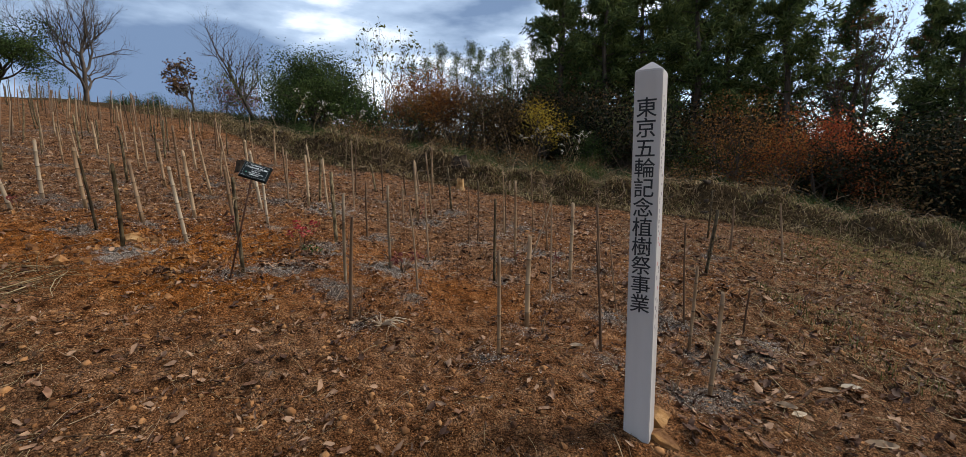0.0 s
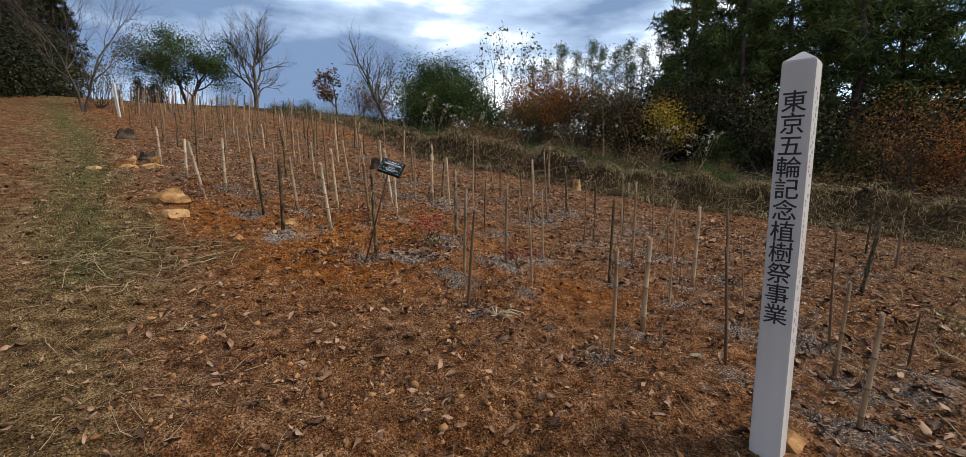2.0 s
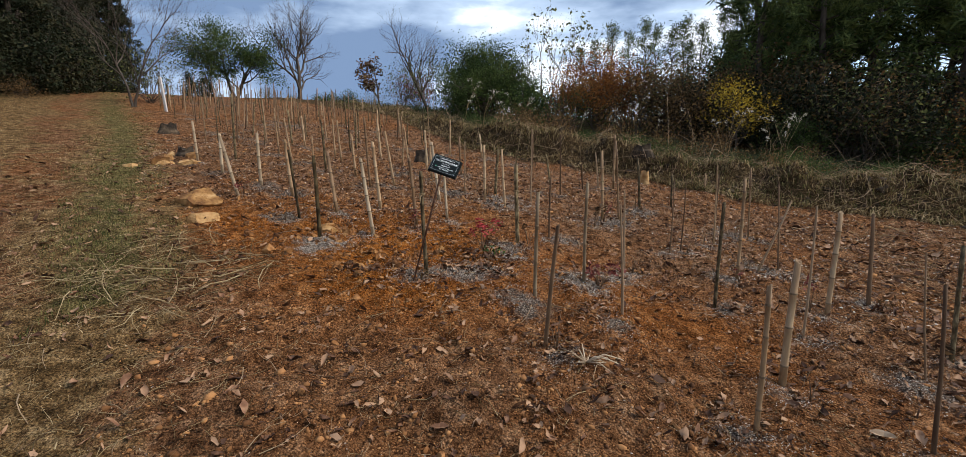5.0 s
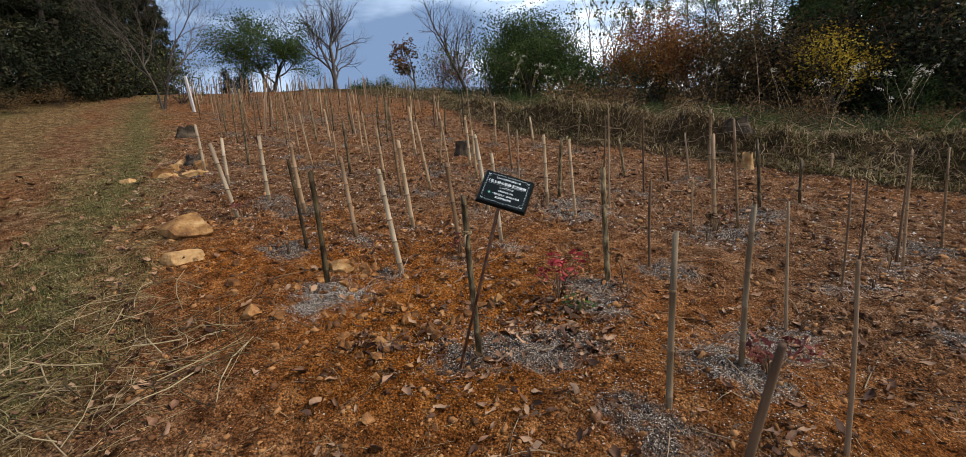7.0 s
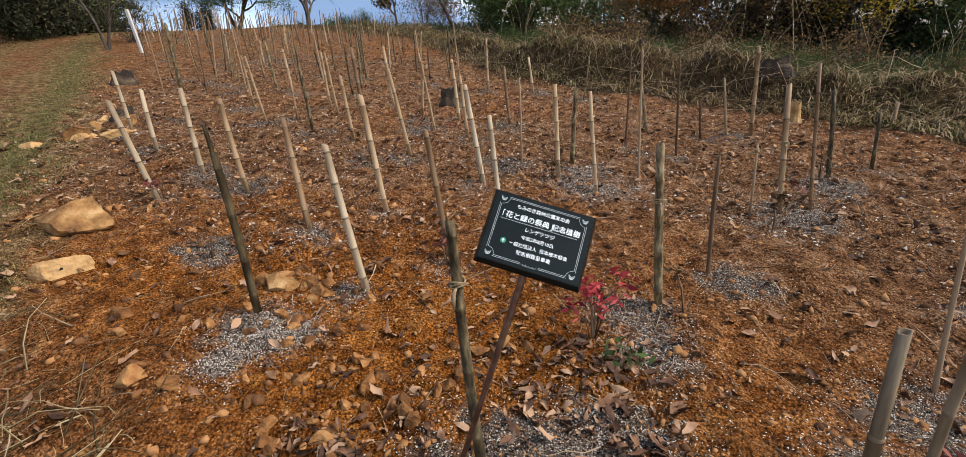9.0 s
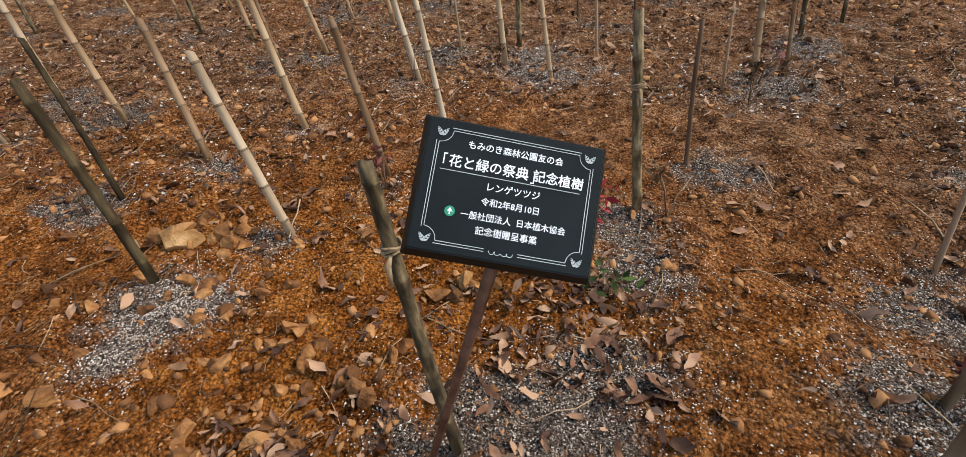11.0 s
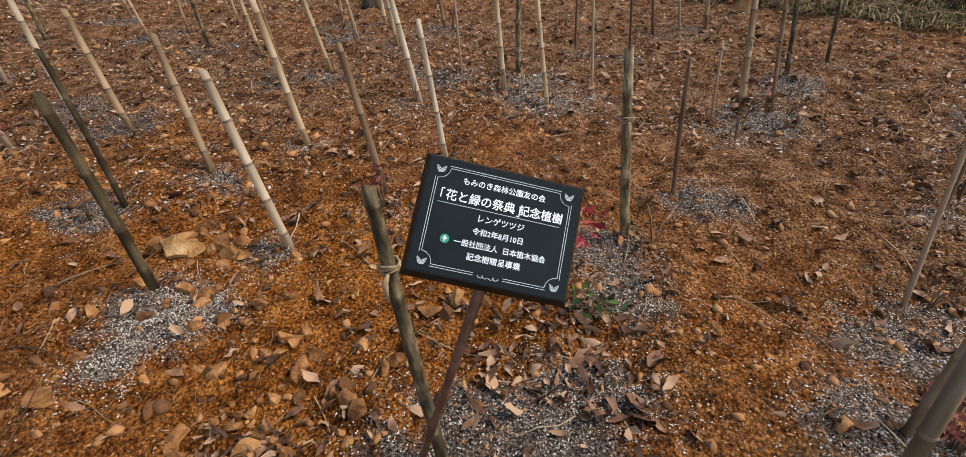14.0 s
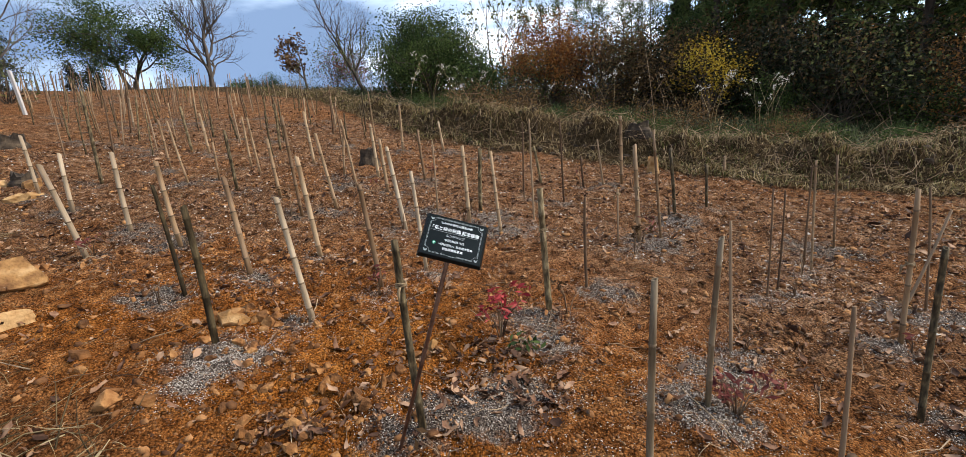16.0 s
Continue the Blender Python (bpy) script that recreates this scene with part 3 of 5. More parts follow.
stake(-2.07, 7.66, -0.05, -0.01, 0.70, 16, TAN)
stake(-1.52, 6.41, -0.03, -0.01, 0.75, 22, DARK, 0.50)
stake(-1.31, 6.84, -0.00, -0.00, 0.62, 13, BROWN)
stake(-1.93, 5.32, -0.04, -0.01, 0.80, 18, DARK, 0.62)
stake(-0.77, 5.71, 0.01, -0.08, 0.76, 14, BROWNCANE)
stake(-0.52, 6.36, -0.03, -0.01, 0.73, 10, BROWN)
stake(-0.14, 7.03, -0.00, -0.00, 0.73, 8, BROWN)
stake(-0.04, 7.15, 0.01, 0.00, 0.69, 8, BROWN)
stake(0.30, 7.65, 0.01, 0.00, 0.76, 10, BROWN)
stake(0.29, 7.49, -0.02, -0.00, 0.81, 9, TAN)
stake(0.18, 6.02, 0.01, 0.00, 0.80, 15, DARK)
stake(0.40, 6.61, 0.00, 0.00, 0.86, 15, TAN, 0.45)
stake(0.81, 7.14, -0.06, -0.01, 0.80, 10, BROWN)
stake(0.63, 7.05, 0.23, 0.06, 0.67, 12, BROWN)
stake(0.70, 8.14, -0.03, -0.01, 0.78, 10, TAN)
stake(-0.89, 7.82, -0.04, -0.01, 0.81, 21, TAN, 0.45)
stake(-0.71, 7.88, -0.07, -0.02, 0.92, 13, TAN)
stake(-0.51, 8.51, -0.05, -0.01, 0.63, 18, DARK)
stake(-0.12, 9.03, -0.01, -0.00, 0.44, 16, DARK)
stake(0.40, 10.57, 0.01, 0.00, 0.22, 21, TAN)
stake(-1.07, 7.70, 0.00, 0.00, 0.47, 10, BROWN, 0.42)
stake(-1.93, 9.51, -0.07, -0.02, 0.46, 19, DARK)
stake(-1.81, 7.94, -0.01, -0.00, 0.93, 11, BROWN)
stake(-2.02, 8.68, 0.02, 0.01, 0.79, 13, BROWN)
stake(-1.59, 8.69, -0.02, -0.01, 0.84, 13, BROWN)
stake(-1.41, 9.52, -0.03, -0.01, 0.38, 15, BROWN)
stake(-1.18, 9.59, -0.06, -0.02, 0.54, 15, BROWN)
stake(-0.96, 9.66, -0.01, -0.00, 0.81, 22, TAN)
stake(-5.25, 8.18, -0.04, -0.01, 0.67, 21, DARK)
stake(-5.87, 8.13, -0.11, -0.03, 0.71, 14, TAN)
stake(-6.67, 8.66, -0.05, -0.01, 0.63, 16, TAN)
stake(-6.87, 9.53, -0.05, -0.01, 0.58, 22, TAN)
stake(-5.74, 8.46, -0.01, -0.00, 0.45, 15, TAN)
stake(-7.24, 9.60, -0.06, -0.02, 0.67, 22, DARK)
stake(-8.10, 10.95, -0.01, -0.00, 0.50, 22, DARK)
stake(-5.81, 9.12, -0.03, -0.01, 0.66, 17, TAN)
stake(-5.48, 8.87, -0.06, -0.02, 0.70, 16, TAN)
stake(-4.56, 8.02, -0.06, -0.01, 0.63, 20, TAN)
stake(-6.25, 10.34, 0.01, 0.00, 0.73, 22, DARK)
stake(-5.12, 9.54, -0.06, -0.01, 0.72, 22, TAN)
stake(-3.97, 9.18, -0.04, -0.01, 0.66, 22, TAN)
stake(-3.56, 8.57, -0.04, -0.01, 0.59, 21, TAN)
stake(-4.28, 10.74, -0.00, -0.00, 0.68, 22, TAN)
stake(-3.35, 9.21, -0.04, -0.01, 0.61, 19, TAN)
stake(-3.67, 10.95, -0.05, -0.01, 0.47, 20, TAN)
stake(-4.02, 8.70, -0.10, -0.03, 0.79, 15, TAN)
stake(-10.13, 11.15, -0.00, -0.00, 0.57, 22, PALE)
stake(-7.48, 10.83, -0.07, -0.02, 0.43, 22, DARK)
stake(-1.05, 5.295, 0.01, -0.015, 0.74, 15, BROWNCANE)
stake(-0.85, 4.80, 0.09, -0.17, 0.76, 16, BROWN)
stake(0.23, 4.54, -0.00, -0.00, 0.71, 14, TAN)
stake(0.45, 5.10, 0.02, 0.01, 0.71, 22, TAN)
stake(0.70, 5.76, -0.00, -0.00, 0.89, 10, BROWN)
stake(0.94, 6.17, 0.02, 0.01, 0.76, 20, TAN)
stake(0.93, 4.65, -0.05, -0.02, 0.76, 11, BROWN)
stake(1.31, 6.54, -0.04, -0.01, 0.71, 18, BROWN)
stake(1.24, 5.47, -0.09, -0.03, 0.75, 7, BROWN)
stake(1.51, 5.82, -0.03, -0.01, 0.75, 15, DARK)
stake(1.79, 5.41, -0.03, -0.01, 0.86, 11, BROWN)
stake(1.67, 5.00, 0.04, 0.01, 0.64, 14, TAN)
stake(2.97, 7.67, 0.11, 0.03, 0.59, 20, DARK)
stake(1.55, 4.37, 0.06, 0.02, 0.65, 16, TAN)
stake(2.21, 5.27, 0.04, 0.01, 0.41, 10, BROWN)
stake(3.50, 8.18, 0.03, 0.01, 0.64, 18, BROWN)
stake(-0.45, 5.32, -0.04, -0.08, 0.74, 10, BROWN)
stake(2.57, 6.82, 0.10, 0.00, 0.74, 21, DARK)


def stake_rows():
    """The rest of the planting: rows up the slope, too far off to tell one cane from the next."""
    q = random.Random(11)
    kinds = [(m, [tagged(new("bamboo_stake" if m is not BROWN else "wooden_stake", stake_mesh(0.72, r, m, s, 0.012)), STAKE_WORDS[m.name], "stake", "planting stakes")
             for s, r in ((1, 0.015), (2, 0.011))]) for m in (TAN, DARK, BROWN, BROWN, DARK)]
    used = {}
    near = list(STAKES)
    made = []
    for iy in range(30):
        for ix in range(46):
            x = -21.5 + ix * 0.62 + (iy % 2) * 0.3 + q.uniform(-0.14, 0.14)
            y = 6.6 + iy * 0.52 + q.uniform(-0.14, 0.14)
            far = math.hypot(x + 1.2, y - 3.7)
            bank, edge = float(past_bank(x, y)), float(past_edge(x, y))
            if bank > -0.35 or edge < 0.6 or x > 4.2 or far < 6.0 or q.random() < 0.22:
                continue
            if y < 11.2 - 0.22 * max(x + 4, -2) and x > -8.5 and far < 8.2 and q.random() < 0.9:
                continue
            if any((x - a) ** 2 + (y - b) ** 2 < 0.16 for a, b in near):
                continue
            made.append((x, y))
    for x, y in made:
        k, pair = kinds[q.randrange(5)]
        src = pair[q.randrange(2)]
        m = Matrix.Translation((x, y, gz(x, y))) @ pose(0, 0, 0, q.uniform(-6, 6), q.uniform(-6, 6), q.uniform(0, 360)) @ Matrix.Diagonal((1, 1, q.uniform(0.75, 1.2), 1))
        if src.name not in used:
            used[src.name] = 1
            src.matrix_basis = m
        else:
            copy_thing(src, m)
        STAKES.append((x, y))


stake_rows()
build_ground()


# ---- the white memorial post ----
def text_mesh(body, size, mat, depth=0.0006, bold=0.0, align="CENTER"):
    cu = bpy.data.curves.new("lettering", "FONT")
    cu.body, cu.size, cu.align_x, cu.align_y, cu.extrude, cu.offset = body, size, align, "CENTER", depth, bold
    cu.resolution_u = 3
    ob = bpy.data.objects.new("lettering", cu)
    scene.collection.objects.link(ob)
    bpy.context.view_layer.update()
    me = bpy.data.meshes.new_from_object(ob.evaluated_get(bpy.context.evaluated_depsgraph_get()))
    bpy.data.objects.remove(ob)
    bpy.data.curves.remove(cu)
    me.materials.clear()
    me.materials.append(mat)
    return me


def bevelled_box(name, lo, hi, mat, bevel=0.003, top=None):
    bm = bmesh.new()
    bmesh.ops.create_cube(bm, size=1.0)
    lo, hi = Vector(lo), Vector(hi)
    for v in bm.verts:
        v.co = Vector([(lo[i] + hi[i]) / 2 + v.co[i] * (hi[i] - lo[i]) for i in range(3)])
    if top is not None:
        face = max(bm.faces, key=lambda f: f.calc_center_median().z)
        apex = bmesh.ops.poke(bm, faces=[face])["verts"][0]
        apex.co.z += top
    bmesh.ops.bevel(bm, geom=list(bm.edges), offset=bevel, segments=2, affect="EDGES")
    me = bpy.data.meshes.new(name)
    bm.to_mesh(me)
    bm.free()
    me.materials.append(mat)
    return me


def memorial_post(x, y, z, turn, side, shoulder, peak, lettered):
    label = "white painted square wooden memorial post with black lettering" if lettered else "distant plain white painted square wooden post leaning slightly"
    ob = thing("memorial_post", x, y, z, label, "post", turn=turn)
    h = side / 2
    part("shaft", bevelled_box("shaft", (-h, -h, -0.25), (h, h, shoulder), WHITE, 0.004, peak), ob)
    if not lettered:
        return ob
    for i, ch in enumerate("東京五輪記念植樹祭事業"):
        c = part("character", text_mesh(ch, 0.094, INK, 0.0008, 0.0006), ob)
        c.matrix_basis = pose(-0.004, -h - 0.0012, shoulder - 0.172 - 0.0905 * i, 90, 0, 0)
    q = random.Random(4)
    zz = shoulder - 0.11
    while zz > shoulder - 1.22:
        step = q.uniform(0.012, 0.03)
        if q.random() < 0.78:
            m = REDINK if shoulder - 1.0 < zz < shoulder - 0.72 and q.random() < 0.6 else FAINT
            w = q.uniform(0.005, 0.011)
            xx = q.choice((-0.02, 0.012))
            part("faded_character", bevelled_box("faded_character", (h - 0.0005, xx - w, zz - step * 0.7), (h + 0.0008, xx + w, zz), m, 0.0002), ob)
        zz -= step
    return ob


memorial_post(0.932, 3.767, 0.70, -28.5, 0.122, 1.735, 0.048, True)
far_post = memorial_post(-13.9, 11.75, gz(-13.9, 11.75), 20, 0.06, 0.98, 0.02, False)
far_post.matrix_basis = far_post.matrix_basis @ pose(0, 0, 0, 0, -7, 0)


# ---- the name board on its rod ----
def name_board():
    board = thing("name_board", -2.035, 5.25, gz(-2.035, 5.25), "small black name board with white lettering on a leaning rod", "sign")
    X = Vector((0.186, 0.052, -0.063)).normalized()
    Y = Vector((0.003, 0.0975, 0.113))
    Y = (Y - X * Y.dot(X)).normalized()
    Zn = X.cross(Y)
    m = Matrix((X, Y, Zn)).transposed().to_4x4()
    m.translation = Vector((-1.668, 5.114, 2.005)) - Vector(board.matrix_basis.translation)
    W, H, T = 0.1045, 0.0785, 0.008
    bm = bmesh.new()
    bmesh.ops.create_cube(bm, size=1.0)
    for v in bm.verts:
        s = 1.0 if v.co.z < 0 else 0.93
        v.co = Vector((v.co.x * 2 * W * s, v.co.y * 2 * H * (s if s == 1 else 0.91), v.co.z * 2 * T))
    bmesh.ops.bevel(bm, geom=list(bm.edges), offset=0.0012, segments=2, affect="EDGES")
    me = bpy.data.meshes.new("plate")
    bm.to_mesh(me)
    bm.free()
    me.materials.append(PLATE)
    plate = part("plate", me, board, "glossy black plate with bevelled rim")
    plate.matrix_basis = m
    zf = T + 0.0006
    for body, size, bold, x, y in (("もみのき森林公園友の会", 0.0096, 0.00006, 0.0, 0.0475), ("花と緑の祭典", 0.0146, 0.00015, -0.0265, 0.0265),
                                   ("記念植樹", 0.0142, 0.00015, 0.0500, 0.0265),
                                   ("レンゲツツジ", 0.0100, 0.00006, 0.003, 0.0055), ("令和2年8月10日", 0.0092, 0.00005, 0.003, -0.0110),
                                   ("一般社団法人  日本植木協会", 0.0091, 0.00005, 0.0085, -0.0275), ("記念樹贈呈事業", 0.0096, 0.00005, 0.003, -0.0425)):
        ob = part("lettering", text_mesh(body, size, LETTER, 0.0003, bold), plate)
        ob.matrix_basis = pose(x, y, zf)

    def bar(name, x0, y0, x1, y1, w, mat=SILVER):
        d = Vector((x1 - x0, y1 - y0, 0))
        s = Vector((-d.y, d.x, 0)).normalized() * w / 2
        a, b = Vector((x0, y0, zf)), Vector((x1, y1, zf))
        lift = Vector((0, 0, 0.0003))
        vs = [a - s, b - s, b + s, a + s, a - s + lift, b - s + lift, b + s + lift, a + s + lift]
        part(name, mesh_from(name, vs, [(4, 5, 6, 7), (0, 1, 5, 4), (1, 2, 6, 5), (2, 3, 7, 6), (3, 0, 4, 7)], mat), plate)

    for off, cut in ((0.0, 0.0150), (0.0028, 0.0140)):
        a, b = 0.0865 - off, 0.0625 - off
        bar("border_line", -a + cut, b, a - cut, b, 0.0007)
        bar("border_line", -a + cut, -b, -0.018, -b, 0.0007)
        bar("border_line", 0.018, -b, a - cut, -b, 0.0007)
        bar("border_line", -a, -b + cut, -a, b - cut, 0.0007)
        bar("border_line", a, -b + cut, a, b - cut, 0.0007)
        for sx in (-1, 1):
            for sy in (-1, 1):
                c = [(sx * (a - cut * math.cos(t)), sy * (b - cut * math.sin(t))) for t in (0, 0.39, 0.78, 1.18, 1.57)]
                if off:
                    for p, s in zip(c, c[1:]):
                        bar("corner_line", *p, *s, 0.0006)
    for x0, y0, dx, dy in ((-0.0755, 0.0340, 0.0034, -0.0115), (0.0232, 0.0190, -0.0034, 0.0115)):
        bar("bracket", x0, y0, x0 + dx, y0, 0.0013, LETTER)
        bar("bracket", x0, y0 + (0.00065 if dy < 0 else -0.00065), x0, y0 + dy, 0.0013, LETTER)
    bar("title_rule", -0.078, 0.0168, 0.075, 0.0168, 0.0007)
    # corner leaf ornaments and the scroll at the foot
    for sx in (-1, 1):
        for sy in (-1, 1):
            cx, cy = sx * 0.0815, sy * 0.0575
            for k in (-0.62, 0.62):
                vs, n = [], 12
                for i in range(n):
                    t = 2 * math.pi * i / n
                    lx, ly = 0.0023 * math.sin(t) * (1.0 + 0.45 * math.cos(t)), 0.0052 * (1 - math.cos(t))
                    vs.append((cx + lx * math.cos(k) - ly * math.sin(k), cy - 0.0045 + lx * math.sin(k) + ly * math.cos(k), zf))
                top = [(a_, b_, zf + 0.0003) for a_, b_, _ in vs]
                part("leaf_ornament", mesh_from("leaf_ornament", vs + top, [tuple(range(n, 2 * n))] + [(i, (i + 1) % n, n + (i + 1) % n, n + i) for i in range(n)], SILVER), plate)
                for w in (0.003, 0.006, 0.0085):
                    bx, by = cx - w * math.sin(k), cy - 0.0045 + w * math.cos(k)
                    for sd in (-1, 1):
                        a_ = k + sd * 0.9
                        x1, y1 = bx - 0.0026 * math.sin(a_), by + 0.0026 * math.cos(a_)
                        d_ = Vector((x1 - bx, y1 - by, 0))
                        n_ = Vector((-d_.y, d_.x, 0)).normalized() * 0.0003
                        p0, p1 = Vector((bx, by, zf + 0.0004)), Vector((x1, y1, zf + 0.0004))
                        up_ = Vector((0, 0, 0.0002))
                        part("leaf_vein", mesh_from("leaf_vein", [p0 - n_, p1 - n_, p1 + n_, p0 + n_, p0 - n_ + up_, p1 - n_ + up_, p1 + n_ + up_, p0 + n_ + up_], [(4, 5, 6, 7), (0, 1, 5, 4), (1, 2, 6, 5), (2, 3, 7, 6), (3, 0, 4, 7)], PLATE), plate)
    for s in (-1, 1):
        c = [(s * (0.0125 - 0.0105 * i / 15 + 0.0016 * math.sin(i * 0.75)), -0.0625 + 0.0017 * math.cos(i * 0.75)) for i in range(16)]
        for p, e in zip(c, c[1:]):
            bar("scroll", *p, *e, 0.0007)
    n = 18
    ring = [(-0.0600 + 0.0056 * math.cos(2 * math.pi * i / n), -0.0265 + 0.0056 * math.sin(2 * math.pi * i / n)) for i in range(n)]
    part("emblem", mesh_from("emblem", [(a, b, zf) for a, b in ring] + [(a, b, zf + 0.0004) for a, b in ring], [tuple(range(n, 2 * n))] + [(i, (i + 1) % n, n + (i + 1) % n, n + i) for i in range(n)], EMBLEM), plate, "round green emblem with a pale tree")
    tri = [(-0.0600, -0.0226), (-0.0632, -0.0268), (-0.0607, -0.0268), (-0.0607, -0.0300), (-0.0593, -0.0300), (-0.0593, -0.0268), (-0.0568, -0.0268)]
    part("emblem_tree", mesh_from("emblem_tree", [(a, b, zf + 0.0005) for a, b in tri] + [(a, b, zf + 0.0008) for a, b in tri], [tuple(range(13, 6, -1))[::-1]] + [(i, (i + 1) % 7, 7 + (i + 1) % 7, 7 + i) for i in range(7)], LETTER), plate)
    # flat rod, set into the soil and bent at the plate
    o = Vector(board.matrix_basis.translation)
    foot = Vector((-2.035, 5.25, gz(-2.035, 5.25) - 0.12)) - o
    head = m @ Vector((-0.004, -0.03, -T - 0.004))
    t = Tubes()
    low = m @ Vector((-0.004, -0.078, -T - 0.006))
    t.add([foot, low, head], [0.0075, 0.0075, 0.0075], 8)
    part("rod", t.mesh("rod", ROD), board, "rusty brown metal rod")


name_board()


# ---- rocks ----
def rock(x, y, sx, sy, sz, seed, mat=ROCK, label="ochre sandstone rock lying on the clay", sink=0.3, name="rock", turn=None):
    q = random.Random(seed)
    bm = bmesh.new()
    bmesh.ops.create_icosphere(bm, subdivisions=4 if sx > 0.08 else 3, radius=1.0)
    cuts = [(Vector((q.uniform(-1, 1), q.uniform(-1, 1), q.uniform(-0.4, 1))).normalized(), q.uniform(0.34, 0.72)) for _ in range(11)]
    o = Vector((q.uniform(0, 50), q.uniform(0, 50), 0))
    for v in bm.verts:
        p = v.co.copy()
        for n, d in cuts:
            e = p.dot(n) - d
            if e > 0:
                p -= n * e
        p *= 1.25 + 0.06 * noise.noise(p * 1.7 + o) + 0.05 * noise.noise(p * 5 + o) + 0.035 * noise.noise(p * 13 + o)
        v.co = Vector((p.x * sx, p.y * sy, p.z * sz))
    me = bpy.data.meshes.new(name)
    bm.to_mesh(me)
    bm.free()
    me.materials.append(mat)
    ob = new(name, me)
    ob.matrix_basis = pose(x, y, gz(x, y) + sz * (0.5 - sink), q.uniform(-8, 8), q.uniform(-8, 8), q.uniform(0, 360) if turn is None else turn)
    return tagged(ob, label, "rock", "rocks along the field edge")


rock(-5.02, 5.80, 0.30, 0.16, 0.105, 31, turn=25, sink=0.05, label="large flat ochre sandstone rock beside the track")
rock(-4.52, 5.46, 0.125, 0.075, 0.075, 24, turn=40)
rock(-3.28, 5.84, 0.10, 0.065, 0.05, 5, turn=15, label="flat pale ochre rock beside a stake")
rock(-2.28, 5.42, 0.035, 0.028, 0.028, 6, label="small bright orange stone on the clay")
rock(-2.09, 5.90, 0.05, 0.04, 0.04, 7)
rock(1.07, 3.93, 0.13, 0.10, 0.07, 8, label="ochre rock at the foot of the white post", turn=-40)
rock(1.02, 3.74, 0.09, 0.06, 0.04, 9, label="ochre rock at the foot of the white post", turn=-50)
# stones lying about the first stakes
rock(-3.43, 5.82, 0.046, 0.037, 0.040, 300, STONE, sink=0.1, label="clay-coated ochre stone on the soil")
rock(-3.30, 5.87, 0.049, 0.039, 0.032, 301, STONE, sink=0.1, label="clay-coated ochre stone on the soil")
rock(-3.16, 5.91, 0.052, 0.042, 0.045, 302, STONE, sink=0.1, label="clay-coated ochre stone on the soil")
rock(-3.12, 5.98, 0.043, 0.034, 0.033, 303, STONE, sink=0.1, label="clay-coated ochre stone on the soil")
rock(-3.09, 5.87, 0.037, 0.030, 0.031, 304, STONE, sink=0.1, label="clay-coated ochre stone on the soil")
rock(-3.07, 5.82, 0.032, 0.025, 0.026, 305, STONE, sink=0.1, label="clay-coated ochre stone on the soil")
rock(-3.31, 5.66, 0.045, 0.036, 0.029, 306, STONE, sink=0.1, label="clay-coated ochre stone on the soil")
rock(-3.02, 5.66, 0.043, 0.035, 0.037, 307, STONE, sink=0.1, label="clay-coated ochre stone on the soil")
rock(-2.87, 5.57, 0.036, 0.029, 0.029, 308, STONE, sink=0.1, label="clay-coated ochre stone on the soil")
rock(-3.81, 5.35, 0.053, 0.043, 0.039, 309, STONE, sink=0.1, label="clay-coated ochre stone on the soil")
rock(-3.68, 5.27, 0.031, 0.024, 0.025, 310, STONE, sink=0.1, label="clay-coated ochre stone on the soil")
rock(-3.30, 5.10, 0.063, 0.050, 0.046, 311, STONE, sink=0.1, label="clay-coated ochre stone on the soil")
rock(-3.15, 5.15, 0.054, 0.043, 0.030, 312, STONE, sink=0.1, label="clay-coated ochre stone on the soil")
rock(-3.36, 5.15, 0.043, 0.035, 0.022, 313, STONE, sink=0.1, label="clay-coated ochre stone on the soil")
rock(-2.72, 5.38, 0.037, 0.029, 0.020, 314, STONE, sink=0.1, label="clay-coated ochre stone on the soil")
rock(-2.56, 5.56, 0.040, 0.032, 0.022, 315, STONE, sink=0.1, label="clay-coated ochre stone on the soil")
rock(-2.55, 5.61, 0.022, 0.018, 0.022, 316, STONE, sink=0.1, label="clay-coated ochre stone on the soil")
rock(-2.21, 5.54, 0.030, 0.024, 0.033, 317, STONE, sink=0.1, label="clay-coated ochre stone on the soil")
rock(-2.18, 5.57, 0.026, 0.021, 0.024, 318, STONE, sink=0.1, label="clay-coated ochre stone on the soil")
rock(-2.69, 5.19, 0.035, 0.028, 0.025, 319, STONE, sink=0.1, label="clay-coated ochre stone on the soil")
rock(-2.36, 5.22, 0.038, 0.030, 0.033, 320, STONE, sink=0.1, label="clay-coated ochre stone on the soil")
rock(-2.47, 5.21, 0.036, 0.029, 0.028, 321, STONE, sink=0.1, label="clay-coated ochre stone on the soil")
rock(-2.67, 5.15, 0.022, 0.018, 0.020, 322, STONE, sink=0.1, label="clay-coated ochre stone on the soil")
rock(-2.56, 5.24, 0.034, 0.027, 0.021, 323, STONE, sink=0.1, label="clay-coated ochre stone on the soil")
rock(-2.17, 5.82, 0.054, 0.043, 0.026, 324, STONE, sink=0.1, label="clay-coated ochre stone on the soil")
rock(-2.09, 5.82, 0.035, 0.028, 0.028, 325, STONE, sink=0.1, label="clay-coated ochre stone on the soil")
